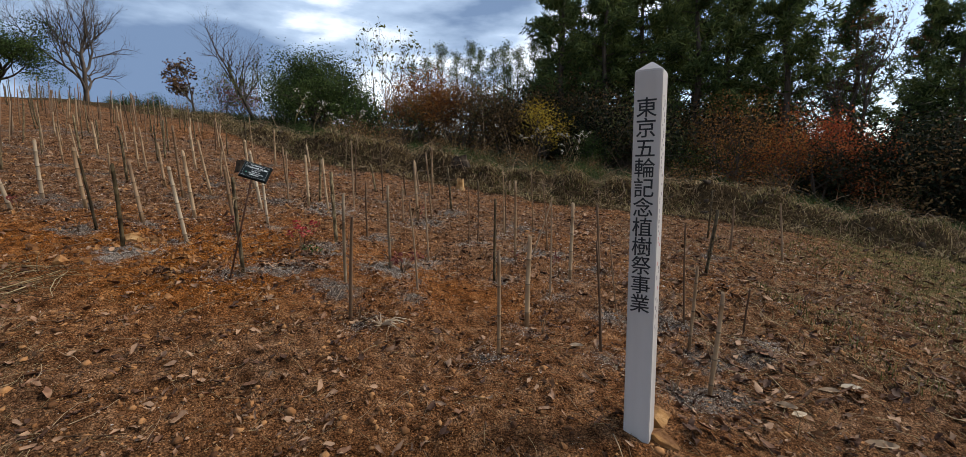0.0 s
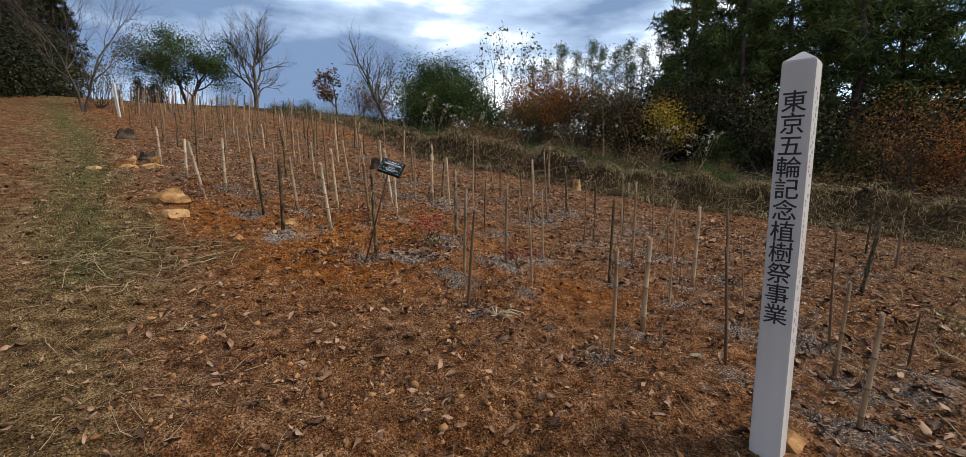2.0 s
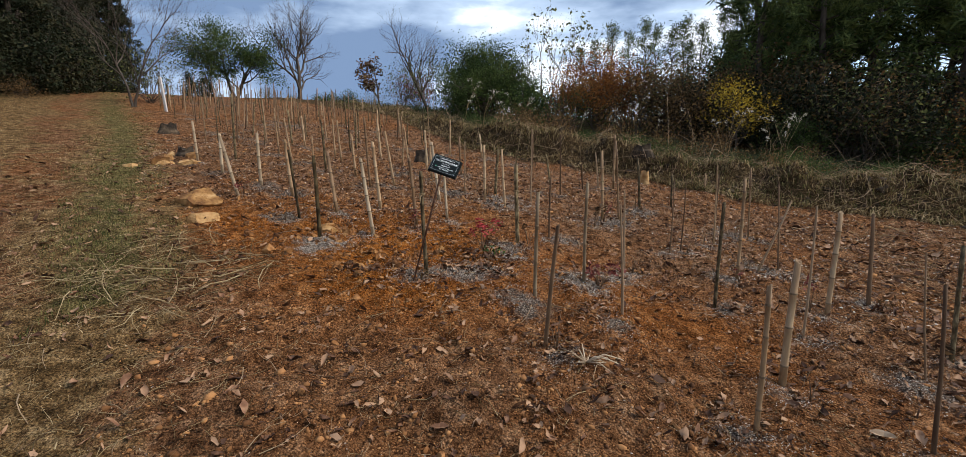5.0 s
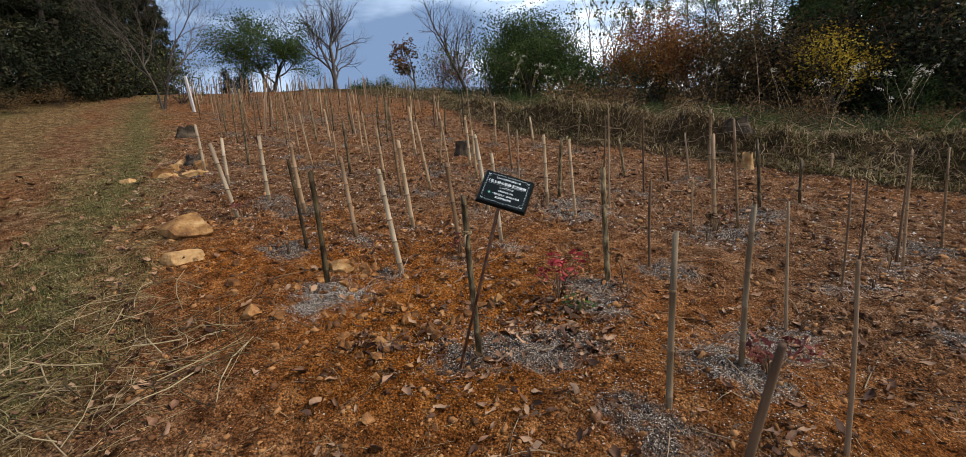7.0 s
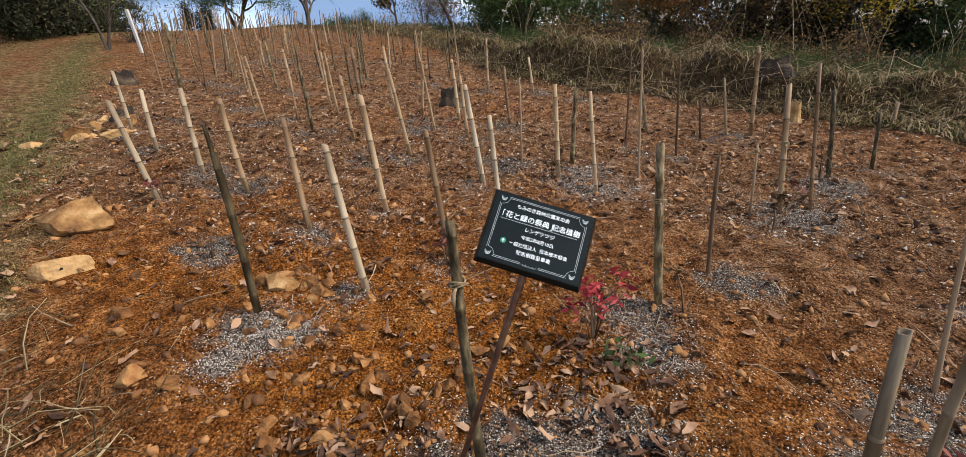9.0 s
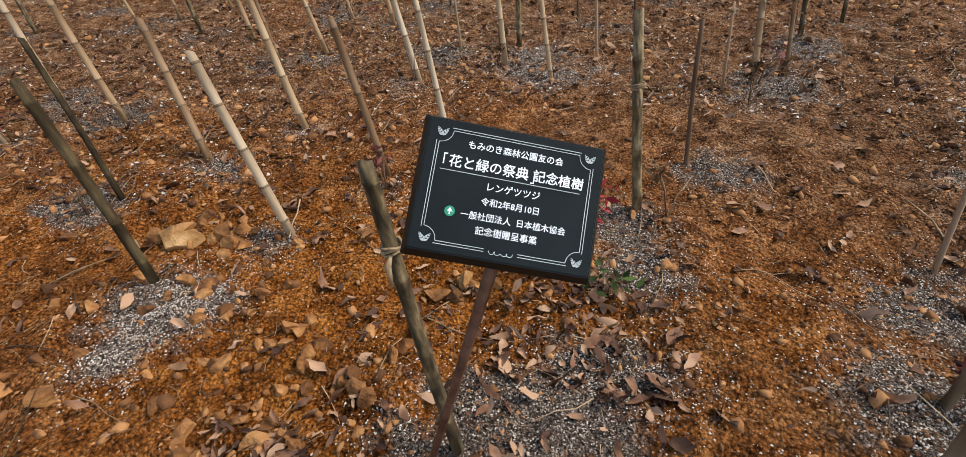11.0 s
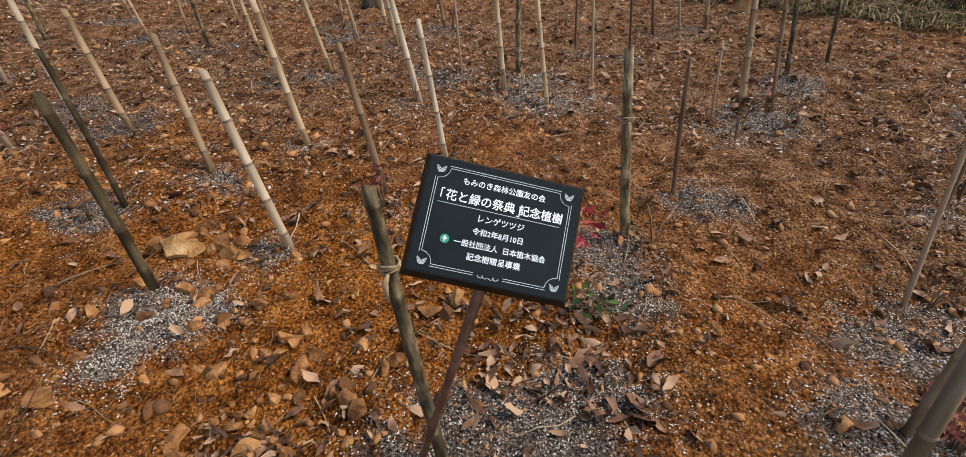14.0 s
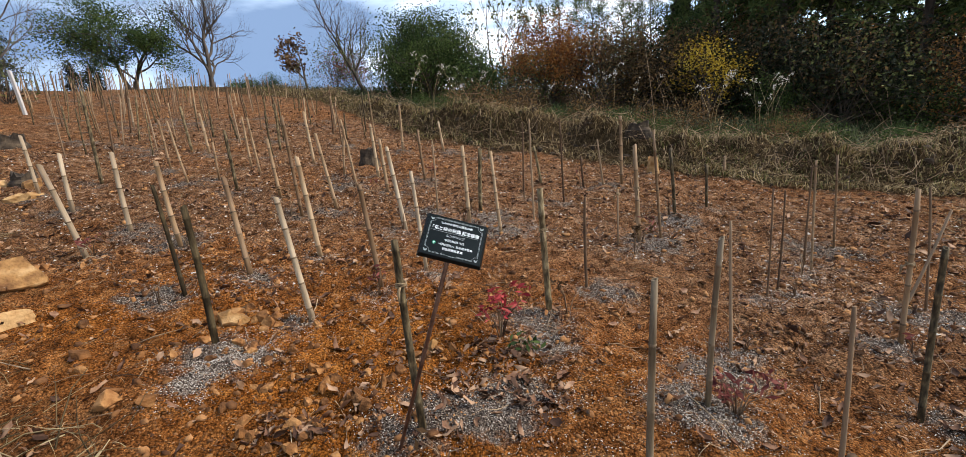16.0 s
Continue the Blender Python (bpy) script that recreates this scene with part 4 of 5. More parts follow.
rock(-2.79, 5.67, 0.029, 0.023, 0.028, 326, STONE, sink=0.1, label="clay-coated ochre stone on the soil")
rock(-2.71, 5.72, 0.022, 0.018, 0.021, 327, STONE, sink=0.1, label="clay-coated ochre stone on the soil")
rock(-2.39, 5.45, 0.015, 0.012, 0.015, 328, STONE, sink=0.1, label="clay-coated ochre stone on the soil")
rock(-2.85, 5.47, 0.020, 0.016, 0.018, 329, STONE, sink=0.1, label="clay-coated ochre stone on the soil")
rock(-2.77, 5.50, 0.017, 0.014, 0.013, 330, STONE, sink=0.1, label="clay-coated ochre stone on the soil")
rock(-3.18, 5.29, 0.022, 0.018, 0.021, 331, STONE, sink=0.1, label="clay-coated ochre stone on the soil")
rock(-3.53, 5.45, 0.028, 0.022, 0.021, 332, STONE, sink=0.1, label="clay-coated ochre stone on the soil")
rock(-4.11, 5.60, 0.048, 0.039, 0.037, 333, STONE, sink=0.1, label="clay-coated ochre stone on the soil")
rock(-3.87, 5.77, 0.046, 0.037, 0.022, 334, STONE, sink=0.1, label="clay-coated ochre stone on the soil")
rock(-2.54, 5.31, 0.024, 0.019, 0.019, 335, STONE, sink=0.1, label="clay-coated ochre stone on the soil")
rock(-2.92, 5.29, 0.020, 0.016, 0.013, 336, STONE, sink=0.1, label="clay-coated ochre stone on the soil")
rock(-2.41, 5.24, 0.029, 0.023, 0.025, 337, STONE, sink=0.1, label="clay-coated ochre stone on the soil")
rock(-2.58, 5.13, 0.033, 0.027, 0.019, 338, STONE, sink=0.1, label="clay-coated ochre stone on the soil")
rock(-2.43, 5.39, 0.030, 0.024, 0.017, 339, STONE, sink=0.1, label="clay-coated ochre stone on the soil")
rock(-2.87, 5.20, 0.015, 0.012, 0.013, 340, STONE, sink=0.1, label="clay-coated ochre stone on the soil")
rock(-2.55, 6.06, 0.042, 0.034, 0.024, 341, STONE, sink=0.1, label="clay-coated ochre stone on the soil")
for cx, cy, ex, ey, count, seed in ((-3.12, 5.92, 0.17, 0.07, 22, 700), (-2.52, 5.24, 0.17, 0.12, 34, 740), (-2.75, 5.55, 0.30, 0.10, 18, 790), (-2.15, 5.85, 0.14, 0.07, 10, 820), (-4.9, 6.1, 0.35, 0.12, 16, 840)):
    a = random.Random(seed)
    for i in range(count):
        r = a.uniform(0.014, 0.036)
        rock(a.gauss(cx, ex), a.gauss(cy, ey), r, r * a.uniform(0.7, 1.0), r * a.uniform(0.6, 0.95), seed + i, STONE, "clay-coated ochre clod on the soil", 0.15)
for i in range(11):
    a = random.Random(i + 80)
    k = a.random()
    rock(-6.9 - 1.3 * k + a.gauss(0, 0.15), 6.85 + 0.9 * k + a.gauss(0, 0.15), a.uniform(0.07, 0.16), a.uniform(0.06, 0.12), a.uniform(0.05, 0.11), 90 + i)
for i in range(46):
    a = random.Random(i + 180)
    x, y = a.uniform(-2.2, 2.4), a.uniform(3.4, 7.8)
    if past_edge(x, y) > -0.3:
        rock(x, y, a.uniform(0.014, 0.036), a.uniform(0.012, 0.03), a.uniform(0.012, 0.026), 400 + i, CLOD, label="small ochre stone lying on the clay")


# ---- stumps ----
def stump(x, y, r, h, seed, label, mat=STUMPWOOD):
    q = random.Random(seed)
    ob = thing("tree_stump", x, y, gz(x, y), label, "stump")
    n, vs, fs = 16, [], []
    for zi, k in ((-0.1, 1.5), (0.03, 1.25), (h * 0.5, 1.02), (h, 0.95)):
        for i in range(n):
            a = 2 * math.pi * i / n
            rr = r * k * (1 + 0.12 * math.sin(a * 3 + seed) + q.uniform(-0.06, 0.06))
            vs.append((rr * math.cos(a), rr * math.sin(a), zi + (q.uniform(-0.04, 0.04) if zi == h else 0)))
    for j in range(3):
        for i in range(n):
            b = (i + 1) % n
            fs.append((j * n + i, j * n + b, j * n + n + b, j * n + n + i))
    part("bark", mesh_from("bark", vs, fs, mat), ob)
    part("sawn_top", mesh_from("sawn_top", vs[-n:] + [(0, 0, h - 0.02)], [(i, (i + 1) % n, n) for i in range(n)], mat), ob)
    return ob


stump(-10.1, 9.1, 0.15, 0.19, 1, "dark weathered tree stump beside the track")
stump(-4.36, 9.72, 0.11, 0.21, 2, "dark rotten stump among the stakes")
stump(-7.62, 7.62, 0.11, 0.14, 3, "low dark broken stump among ochre rocks")
stump(-0.62, 11.45, 0.15, 0.14, 4, "dark earthy root stump on the brush bank")
stump(-0.52, 10.32, 0.065, 0.22, 5, "tan sawn stump at the foot of the bank", ROCK)


# ---- azalea seedlings ----
def seedling(x, y, h, spread, n, leaf_mat, label, seed):
    r = np.random.default_rng(seed)
    q = random.Random(seed)
    ob = thing("azalea_seedling", x, y, gz(x, y), label, "seedling", "planted azaleas")
    tips = []
    for _ in range(max(3, n // 12)):
        a, s = q.uniform(0, 6.28), q.uniform(0.3, 1) * spread
        tip = Vector((s * math.cos(a), s * math.sin(a), h * q.uniform(0.6, 1)))
        midp = Vector((tip.x * 0.35, tip.y * 0.35, tip.z * 0.55))
        t = Tubes()
        t.add([(0, 0, -0.03), midp, tip], [0.004, 0.0028, 0.0014], 5)
        part("stem", t.mesh("stem", BROWN), ob)
        tips += [tip, tip, midp * 0.4 + tip * 0.6]
    if n:
        c = np.array([tips[q.randrange(len(tips))] for _ in range(n)]) + r.normal(size=(n, 3)) * (0.022, 0.022, 0.016)
        part("leaves", mesh_even("leaves", leaf_quads(c, 0.050, 0.017, r, 0.3), [(0, 1, 2, 3)], leaf_mat), ob)
    return ob


seedling(-1.75, 6.06, 0.30, 0.15, 95, CRIMSON, "young azalea with crimson autumn leaves", 1)
seedling(-0.655, 5.72, 0.20, 0.13, 90, PINKRED, "young azalea with dull red leaves", 2)
seedling(-1.62, 5.93, 0.10, 0.07, 24, GREEN, "small green seedling among dead leaves", 3)
seedling(-0.95, 7.55, 0.28, 0.17, 70, RUST, "young azalea with withered brown leaves", 4)
seedling(1.30, 4.30, 0.15, 0.12, 8, RUST, "nearly leafless azalea seedling in pumice mulch", 5)
for i, (sx, sy) in enumerate(STAKES[:80]):
    if i % 2 == 0 and math.hypot(sx + 1, sy - 5) < 5.5:
        a = random.Random(i)
        seedling(sx + a.uniform(-0.14, 0.14), sy + a.uniform(-0.14, 0.02), a.uniform(0.10, 0.26), a.uniform(0.05, 0.12), a.choice((0, 4, 10, 18)), a.choice((RUST, PINKRED, RUST)), "bare twiggy azalea seedling with few withered leaves", 100 + i)


# ---- pale straw tuft and single fallen leaves ----
def straw_tuft(x, y, seed):
    q = random.Random(seed)
    ob = thing("straw_tuft", x, y, gz(x, y), "tuft of pale dry straw lying on the clay", "straw")
    for _ in range(16):
        a, L, h = q.uniform(-0.6, 3.9), q.uniform(0.06, 0.20), q.uniform(0.005, 0.07)
        t = Tubes()
        d = Vector((math.cos(a), math.sin(a), 0))
        t.add([(0, 0, 0.01), d * L * 0.5 + Vector((0, 0, h)), d * L + Vector((0, 0, h * 0.5 + d.y * L * 0.148))], [0.0035, 0.004, 0.0015], 5)
        part("blade", t.mesh("blade", PALESTRAW), ob)


def fallen_leaf(x, y, size, turn, seed, mat, label):
    q = random.Random(seed)
    n, m = 7, 3
    vs = []
    for i in range(n):
        f = i / (n - 1)
        w = size * 0.26 * math.sin(math.pi * min(max(f, 0.03), 0.97)) ** 0.7
        for k in range(m):
            u = k - 1
            vs.append((size * (f - 0.5), w * u + q.gauss(0, size * 0.015), 0.010 + abs(u) * w * 0.5 + 0.25 * size * (f - 0.5) ** 2 + q.gauss(0, size * 0.02)))
    fs = [(i * m + k, i * m + m + k, i * m + m + k + 1, i * m + k + 1) for i in range(n - 1) for k in range(m - 1)]
    ob = new("fallen_leaf", mesh_from("fallen_leaf", vs, fs, mat))
    ob.matrix_basis = pose(x, y, gz(x, y), 8, -7, turn)
    tagged(ob, label, "leaf", "large fallen leaves")


straw_tuft(-0.59, 4.66, 1)
for x, y, size, turn, seed in ((1.97, 4.29, 0.13, -45, 1), (2.02, 4.24, 0.10, 5, 2), (2.38, 4.08, 0.15, -30, 3), (2.46, 4.62, 0.12, -25, 4), (2.62, 4.66, 0.13, -20, 5), (0.78, 4.72, 0.10, -30, 6)):
    fallen_leaf(x, y, size, turn, seed, PALESTRAW, "large pale dry leaf lying on the soil")
for x, y, size, turn, seed in ((-1.13, 3.94, 0.08, 10, 7), (-2.33, 5.44, 0.07, 70, 8), (-1.45, 5.62, 0.08, 140, 9), (-1.62, 5.72, 0.09, 20, 10), (-1.40, 5.80, 0.08, 60, 11)):
    fallen_leaf(x, y, size, turn, seed, LEAF, "curled purplish brown leaf on the clay")


# ---- litter on the ground ----
def spots(n, test, lo=(-6.5, 2.0), hi=(4.5, 9.5), power=0.0, eye=(-1.0, 4.2)):
    out = []
    while len(out) < n:
        x, y = rng.uniform(lo[0], hi[0], n * 3), rng.uniform(lo[1], hi[1], n * 3)
        d = np.hypot(x - eye[0], y - eye[1])
        keep = test(x, y) & (rng.random(n * 3) < np.minimum(1, (1.6 / np.maximum(d, 0.3)) ** power))
        out += list(zip(x[keep], y[keep]))
    return np.array(out[:n])


def stuff(name, me, label):
    return tagged(new(name, me), label, kind="stuff")


OCT_V = np.array([(1, 0, 0), (-1, 0, 0), (0, 1, 0), (0, -1, 0), (0, 0, 1), (0, 0, -0.6)], float)
OCT_F = ((0, 2, 4), (2, 1, 4), (1, 3, 4), (3, 0, 4), (2, 0, 5), (1, 2, 5), (3, 1, 5), (0, 3, 5))


def clods(name, n, lo, hi, test, mat, label, small, large, eye=(-1.2, 5.2), power=1.3, crumb=False):
    shape, faces = (OCT_V, OCT_F[:4]) if crumb else (ICO_V, ICO_F)
    p = spots(n, test, lo, hi, power, eye)
    s = small * (large / small) ** (rng.random(n) ** 2.4)
    v = shape[None] * (1 + 0.5 * rng.uniform(-1, 1, (n, len(shape), 1)))
    v = v * rng.uniform(0.5, 1.35, (n, 1, 3)) * s[:, None, None]
    v[:, :, 2] *= 0.75
    v[:, :, 0] += p[:, None, 0]
    v[:, :, 1] += p[:, None, 1]
    v[:, :, 2] += (ground_z(p[:, 0], p[:, 1]) + s * 0.05)[:, None]
    stuff(name, mesh_even(name, v, faces, mat), label)


in_field = lambda x, y: (past_edge(x, y) > -0.25 - 0.4 * (x > -2)) & (past_bank(x, y) < 0.2)
anywhere = lambda x, y: past_bank(x, y) < 0.3
CLUMPY = lambda x, y: vnoise(x * 1.7, y * 1.7, 9) + 0.5 * vnoise(x * 5, y * 5, 10)
clods("clay_clods", 8000, (-5.5, 2.6), (3.5, 9.0), lambda x, y: in_field(x, y) & (CLUMPY(x, y) > -0.55), CLOD, "loose clay crumbs and small stones", 0.005, 0.023)
clods("clay_crumbs", 52000, (-5.0, 2.8), (2.5, 8.0), lambda x, y: in_field(x, y) & (CLUMPY(x, y) > -0.75), CLOD, "fine clay crumbs on the soil", 0.0022, 0.0085, crumb=True, power=1.6)
far_field = lambda x, y: in_field(x, y) & (np.hypot(x + 1.2, y - 5.0) > 2.4)
clods("coarse_clods", 4200, (-14, 5), (5, 15), far_field, CLOD, "scattered clay clods across the slope", 0.010, 0.032, power=0.6)
clods("slope_grit", 20000, (-10, 6.0), (5, 13.5), far_field, GRAIN, "pale grit scattered across the slope", 0.005, 0.015, crumb=True, power=0.4)
clods("pale_grit", 7000, (-5.0, 2.6), (4.0, 9.0), in_field, GRAIN, "pale grit scattered over the soil", 0.002, 0.006, crumb=True)
clods("right_leaf_crumbs", 2500, (1.5, 3.0), (6, 8), anywhere, CLOD, "clay crumbs below the bank", 0.006, 0.02, eye=(2.5, 4.5), crumb=True)


def pumice():
    near = [s for s in STAKES if math.hypot(s[0] + 1.2, s[1] - 5.0) < 3.6]
    pts = []
    for i, (sx, sy) in enumerate(STAKES):
        if (sx, sy) not in near:
            continue
        q = math.sin(i * 12.9898) * 0.5 + 0.5
        ang, off = i * 2.4, 0.07 + 0.08 * q
        cx, cy = sx + off * math.cos(ang), sy - 0.07 + off * math.sin(ang) * 0.5
        n = int(900 + 600 * q)
        pts.append(np.stack([cx + rng.normal(0, 0.105 + 0.07 * q, n), cy + rng.normal(0, 0.085 + 0.05 * q, n)], 1))
    for cx, cy, ex, ey in ((-1.78, 5.46, 0.24, 0.11), (-1.58, 5.66, 0.17, 0.09), (-1.50, 6.05, 0.14, 0.12), (-3.09, 5.36, 0.07, 0.11), (-3.02, 5.60, 0.12, 0.08), (-0.80, 5.68, 0.18, 0.14), (-0.62, 6.10, 0.19, 0.14)):
        pts.append(np.stack([rng.normal(cx, ex, 2200), rng.normal(cy, ey, 2200)], 1))
    p = np.concatenate(pts)
    n = len(p)
    o = np.array([(1, 0, 0), (-1, 0, 0), (0, 1, 0), (0, -1, 0), (0, 0, 1), (0, 0, -0.4)], float)
    s = rng.uniform(0.0013, 0.0040, n)
    v = o[None] * rng.uniform(0.6, 1.3, (n, 6, 1)) * s[:, None, None]
    v[:, :, 0] += p[:, None, 0]
    v[:, :, 1] += p[:, None, 1]
    v[:, :, 2] += (ground_z(p[:, 0], p[:, 1]) + 0.001)[:, None]
    stuff("pumice_mulch", mesh_even("pumice_mulch", v, OCT_F[:4], GRAIN), "grey-white pumice grains round the stakes")


pumice()


def dead_leaves(n, lo, hi, test, power, size, eye):
    p = spots(n, test, lo, hi, power, eye)
    a, tilt, roll = rng.uniform(0, 6.283, n), rng.normal(0, 0.35, n), rng.normal(0, 0.45, n)
    L = size * rng.uniform(0.55, 1.35, n)
    W = L * rng.uniform(0.22, 0.52, n)
    curl = rng.uniform(0.0, 0.5, n)
    u = np.stack([np.cos(a) * np.cos(tilt), np.sin(a) * np.cos(tilt), np.sin(tilt)], 1)
    w = np.stack([-np.sin(a) * np.cos(roll), np.cos(a) * np.cos(roll), np.sin(roll)], 1)
    c = np.stack([p[:, 0], p[:, 1], ground_z(p[:, 0], p[:, 1]) + 0.006 + L * np.abs(np.sin(tilt)) * 0.5], 1)
    rows = []
    for k, wd in ((-0.5, 0.02), (-0.22, 0.42), (0.15, 0.5), (0.5, 0.02)):
        bow = np.array([0, 0, 1.0])[None] * (curl * L * (k * k) * 1.2)[:, None]
        base = c + u * (L * k)[:, None] + bow
        lift = np.array([0, 0, 1.0])[None] * (W * wd * 0.5)[:, None]
        rows += [base + w * (W * wd)[:, None] + lift, base, base - w * (W * wd)[:, None] + lift]
    v = np.stack(rows, 1)
    v = v + rng.normal(0, 1, v.shape) * (L * 0.065)[:, None, None] * (0.8, 0.8, 1.4)
    return mesh_even("dead_leaves", v, [(0, 1, 4, 3), (1, 2, 5, 4), (3, 4, 7, 6), (4, 5, 8, 7), (6, 7, 10, 9), (7, 8, 11, 10)], LEAF)


DRIFT = lambda x, y: vnoise(x * 1.1 + 5, y * 1.1, 21) + 0.6 * vnoise(x * 3.3, y * 3.3, 22)
stuff("dead_leaves", dead_leaves(3400, (-6.0, 2.3), (4.5, 8.5), lambda x, y: DRIFT(x, y) > 0.12, 0.8, 0.043, (-0.8, 4.8)), "drifts of fallen brown leaves on the clay")
stuff("scattered_dead_leaves", dead_leaves(5200, (-9, 2.0), (9, 15), anywhere, 0.5, 0.06, (0, 4.5)), "scattered fallen brown leaves")
stuff("slope_dead_leaves", dead_leaves(6500, (-11, 6.0), (6, 14), far_field, 0.4, 0.04, (-1, 6)), "small dry leaf scraps across the slope")
stuff("edge_dead_leaves", dead_leaves(1700, (1.2, 2.6), (7, 9.5), anywhere, 0.7, 0.085, (2.5, 4.5)), "large fallen leaves and bark flakes in rough grass")
stuff("small_leaf_heap", dead_leaves(60, (-2.62, 5.05), (-2.3, 5.28), anywhere, 0.0, 0.05, (-2.4, 5.2)), "small heap of purplish brown leaves")
stuff("leaf_heap", dead_leaves(120, (-1.95, 5.55), (-1.35, 6.0), anywhere, 0.0, 0.058, (-1.6, 5.8)), "heap of pinkish brown leaves behind the sign")


def twigs(name, n, lo, hi, test, lmin, lmax, rmax, mat, label, lift=0.0, power=0.6, eye=(-1, 4.5), steep=0.05):
    p = spots(n, test, lo, hi, power, eye)
    k, sides = (5, 4) if rmax > 0.0052 else (4, 3)
    a, L = rng.uniform(0, 6.283, n), lmin * (lmax / lmin) ** (rng.random(n) ** 1.6)
    R = np.clip(L * 0.012, 0.0014, rmax) * rng.uniform(0.6, 1.3, n)
    bend = rng.normal(0, 0.5, n) * np.clip(0.4 / L, 0.25, 1)
    climb = np.abs(rng.normal(0, steep, n))
    rings = []
    x, y = p[:, 0].copy(), p[:, 1].copy()
    h0 = lift * rng.random(n)
    for i in range(k):
        f = i / (k - 1)
        z = ground_z(x, y) + 0.004 + R + h0 + climb * L * f + 0.02 * L * np.sin(f * 3.14)
        rr = R * (1 - 0.55 * f)
        for s in range(sides):
            t = 2 * math.pi * s / sides
            rings.append(np.stack([x - np.sin(a) * rr * math.cos(t), y + np.cos(a) * rr * math.cos(t), z + rr * math.sin(t)], 1))
        a = a + bend / (k - 1) + rng.normal(0, 0.12, n)
        x, y = x + np.cos(a) * L / (k - 1), y + np.sin(a) * L / (k - 1)
    v = np.stack(rings, 1)
    f = [(i * sides + s, i * sides + (s + 1) % sides, (i + 1) * sides + (s + 1) % sides, (i + 1) * sides + s) for i in range(k - 1) for s in range(sides)]
    stuff(name, mesh_even(name, v, f, mat), label)


twigs("wood_chips", 3500, (-5.0, 2.4), (4.5, 8.5), in_field, 0.02, 0.07, 0.0035, TWIG, "small wood chips and root bits on the soil", eye=(-1, 5))
twigs("slope_straw", 3600, (-11, 6.0), (6, 14), far_field, 0.05, 0.26, 0.0045, TWIG, "broken straw and twigs across the slope", power=0.4, eye=(-1, 6))
twigs("dry_twigs", 1900, (-6.5, 1.8), (5, 9), anywhere, 0.05, 0.30, 0.005, TWIG, "dry twigs and roots strewn on the soil")
twigs("trodden_straw", 6000, (-10, 1.0), (3, 8.0), lambda x, y: past_edge(x, y) < 0.35, 0.04, 0.22, 0.0022, STRAW, "broken straw trodden into the track", eye=(-2, 3))
twigs("foreground_straw", 1500, (-3.2, 2.2), (2.2, 4.9), anywhere, 0.03, 0.15, 0.0026, STRAW, "short broken straw on the bare soil", eye=(-0.5, 3.6))
twigs("right_straw", 5200, (1.8, 2.6), (10, 12), anywhere, 0.05, 0.34, 0.005, STRAW, "broken straw on the rough grass", eye=(3, 5))
twigs("straw_heap", 420, (-4.3, 3.9), (-3.0, 5.0), anywhere, 0.08, 0.5, 0.004, STRAW, "heap of straw and roots beside the track", lift=0.04, power=0.0)


def blades(name, p, height, width, mat, label, droop=0.6, lean=0.5):
    n = len(p)
    a = rng.uniform(0, 6.283, n)
    H = height * rng.uniform(0.45, 1.3, n)
    out = np.abs(rng.normal(0, lean, n)) * H
    rows = []
    z0 = ground_z(p[:, 0], p[:, 1]) - 0.01
    for f, wd in ((0, 1.0), (0.4, 0.85), (0.75, 0.55), (1.0, 0.06)):
        d = out * f ** 1.5
        x, y = p[:, 0] + np.cos(a) * d, p[:, 1] + np.sin(a) * d
        z = z0 + H * (f - droop * f ** 3 * 0.6)
        sx, sy = -np.sin(a) * width * wd / 2, np.cos(a) * width * wd / 2
        rows += [np.stack([x + sx, y + sy, z], 1), np.stack([x - sx, y - sy, z], 1)]
    v = np.stack(rows, 1)
    stuff(name, mesh_even(name, v, [(0, 1, 3, 2), (2, 3, 5, 4), (4, 5, 7, 6)], mat), label)


strip = lambda x, y: (np.abs(past_edge(x, y) + 0.42 + 0.25 * vnoise(x * 1.3, y * 1.3, 31)) < 0.45) & (x < -3.4) & (vnoise(x * 2.2, y * 2.2, 32) > -0.35)
blades("track_grass", spots(9000, strip, (-16, 3.5), (-3, 13), 0.7, (-5, 5)), 0.055, 0.005, GRASS, "short green grass along the track edge")
blades("track_dry_grass", spots(24000, lambda x, y: (past_edge(x, y) < -0.25) & (vnoise(x * 1.1, y * 1.1, 41) > -0.5), (-19, 1.0), (-1, 13), 0.6, (-4.5, 4)), 0.04, 0.006, STRAW, "short dry grass on the track", lean=1.0)
blades("left_grass", spots(5000, lambda x, y: (past_edge(x, y) < -2.4) & (past_edge(x, y) > -4.5), (-14, 0.5), (-3, 8), 0.6, (-5, 3)), 0.06, 0.005, GRASS, "green grass on the far side of the track")
blades("rough_grass", spots(13000, lambda x, y: (x > 3.6 + 0.9 * vnoise(x, y, 33) + np.clip(y - 6.0, 0, 4) * 0.35) & (past_bank(x, y) < 0.2), (3, 2.5), (13, 12.5), 0.5, (4, 6)), 0.10, 0.007, GRASS, "rough green grass below the brush bank")
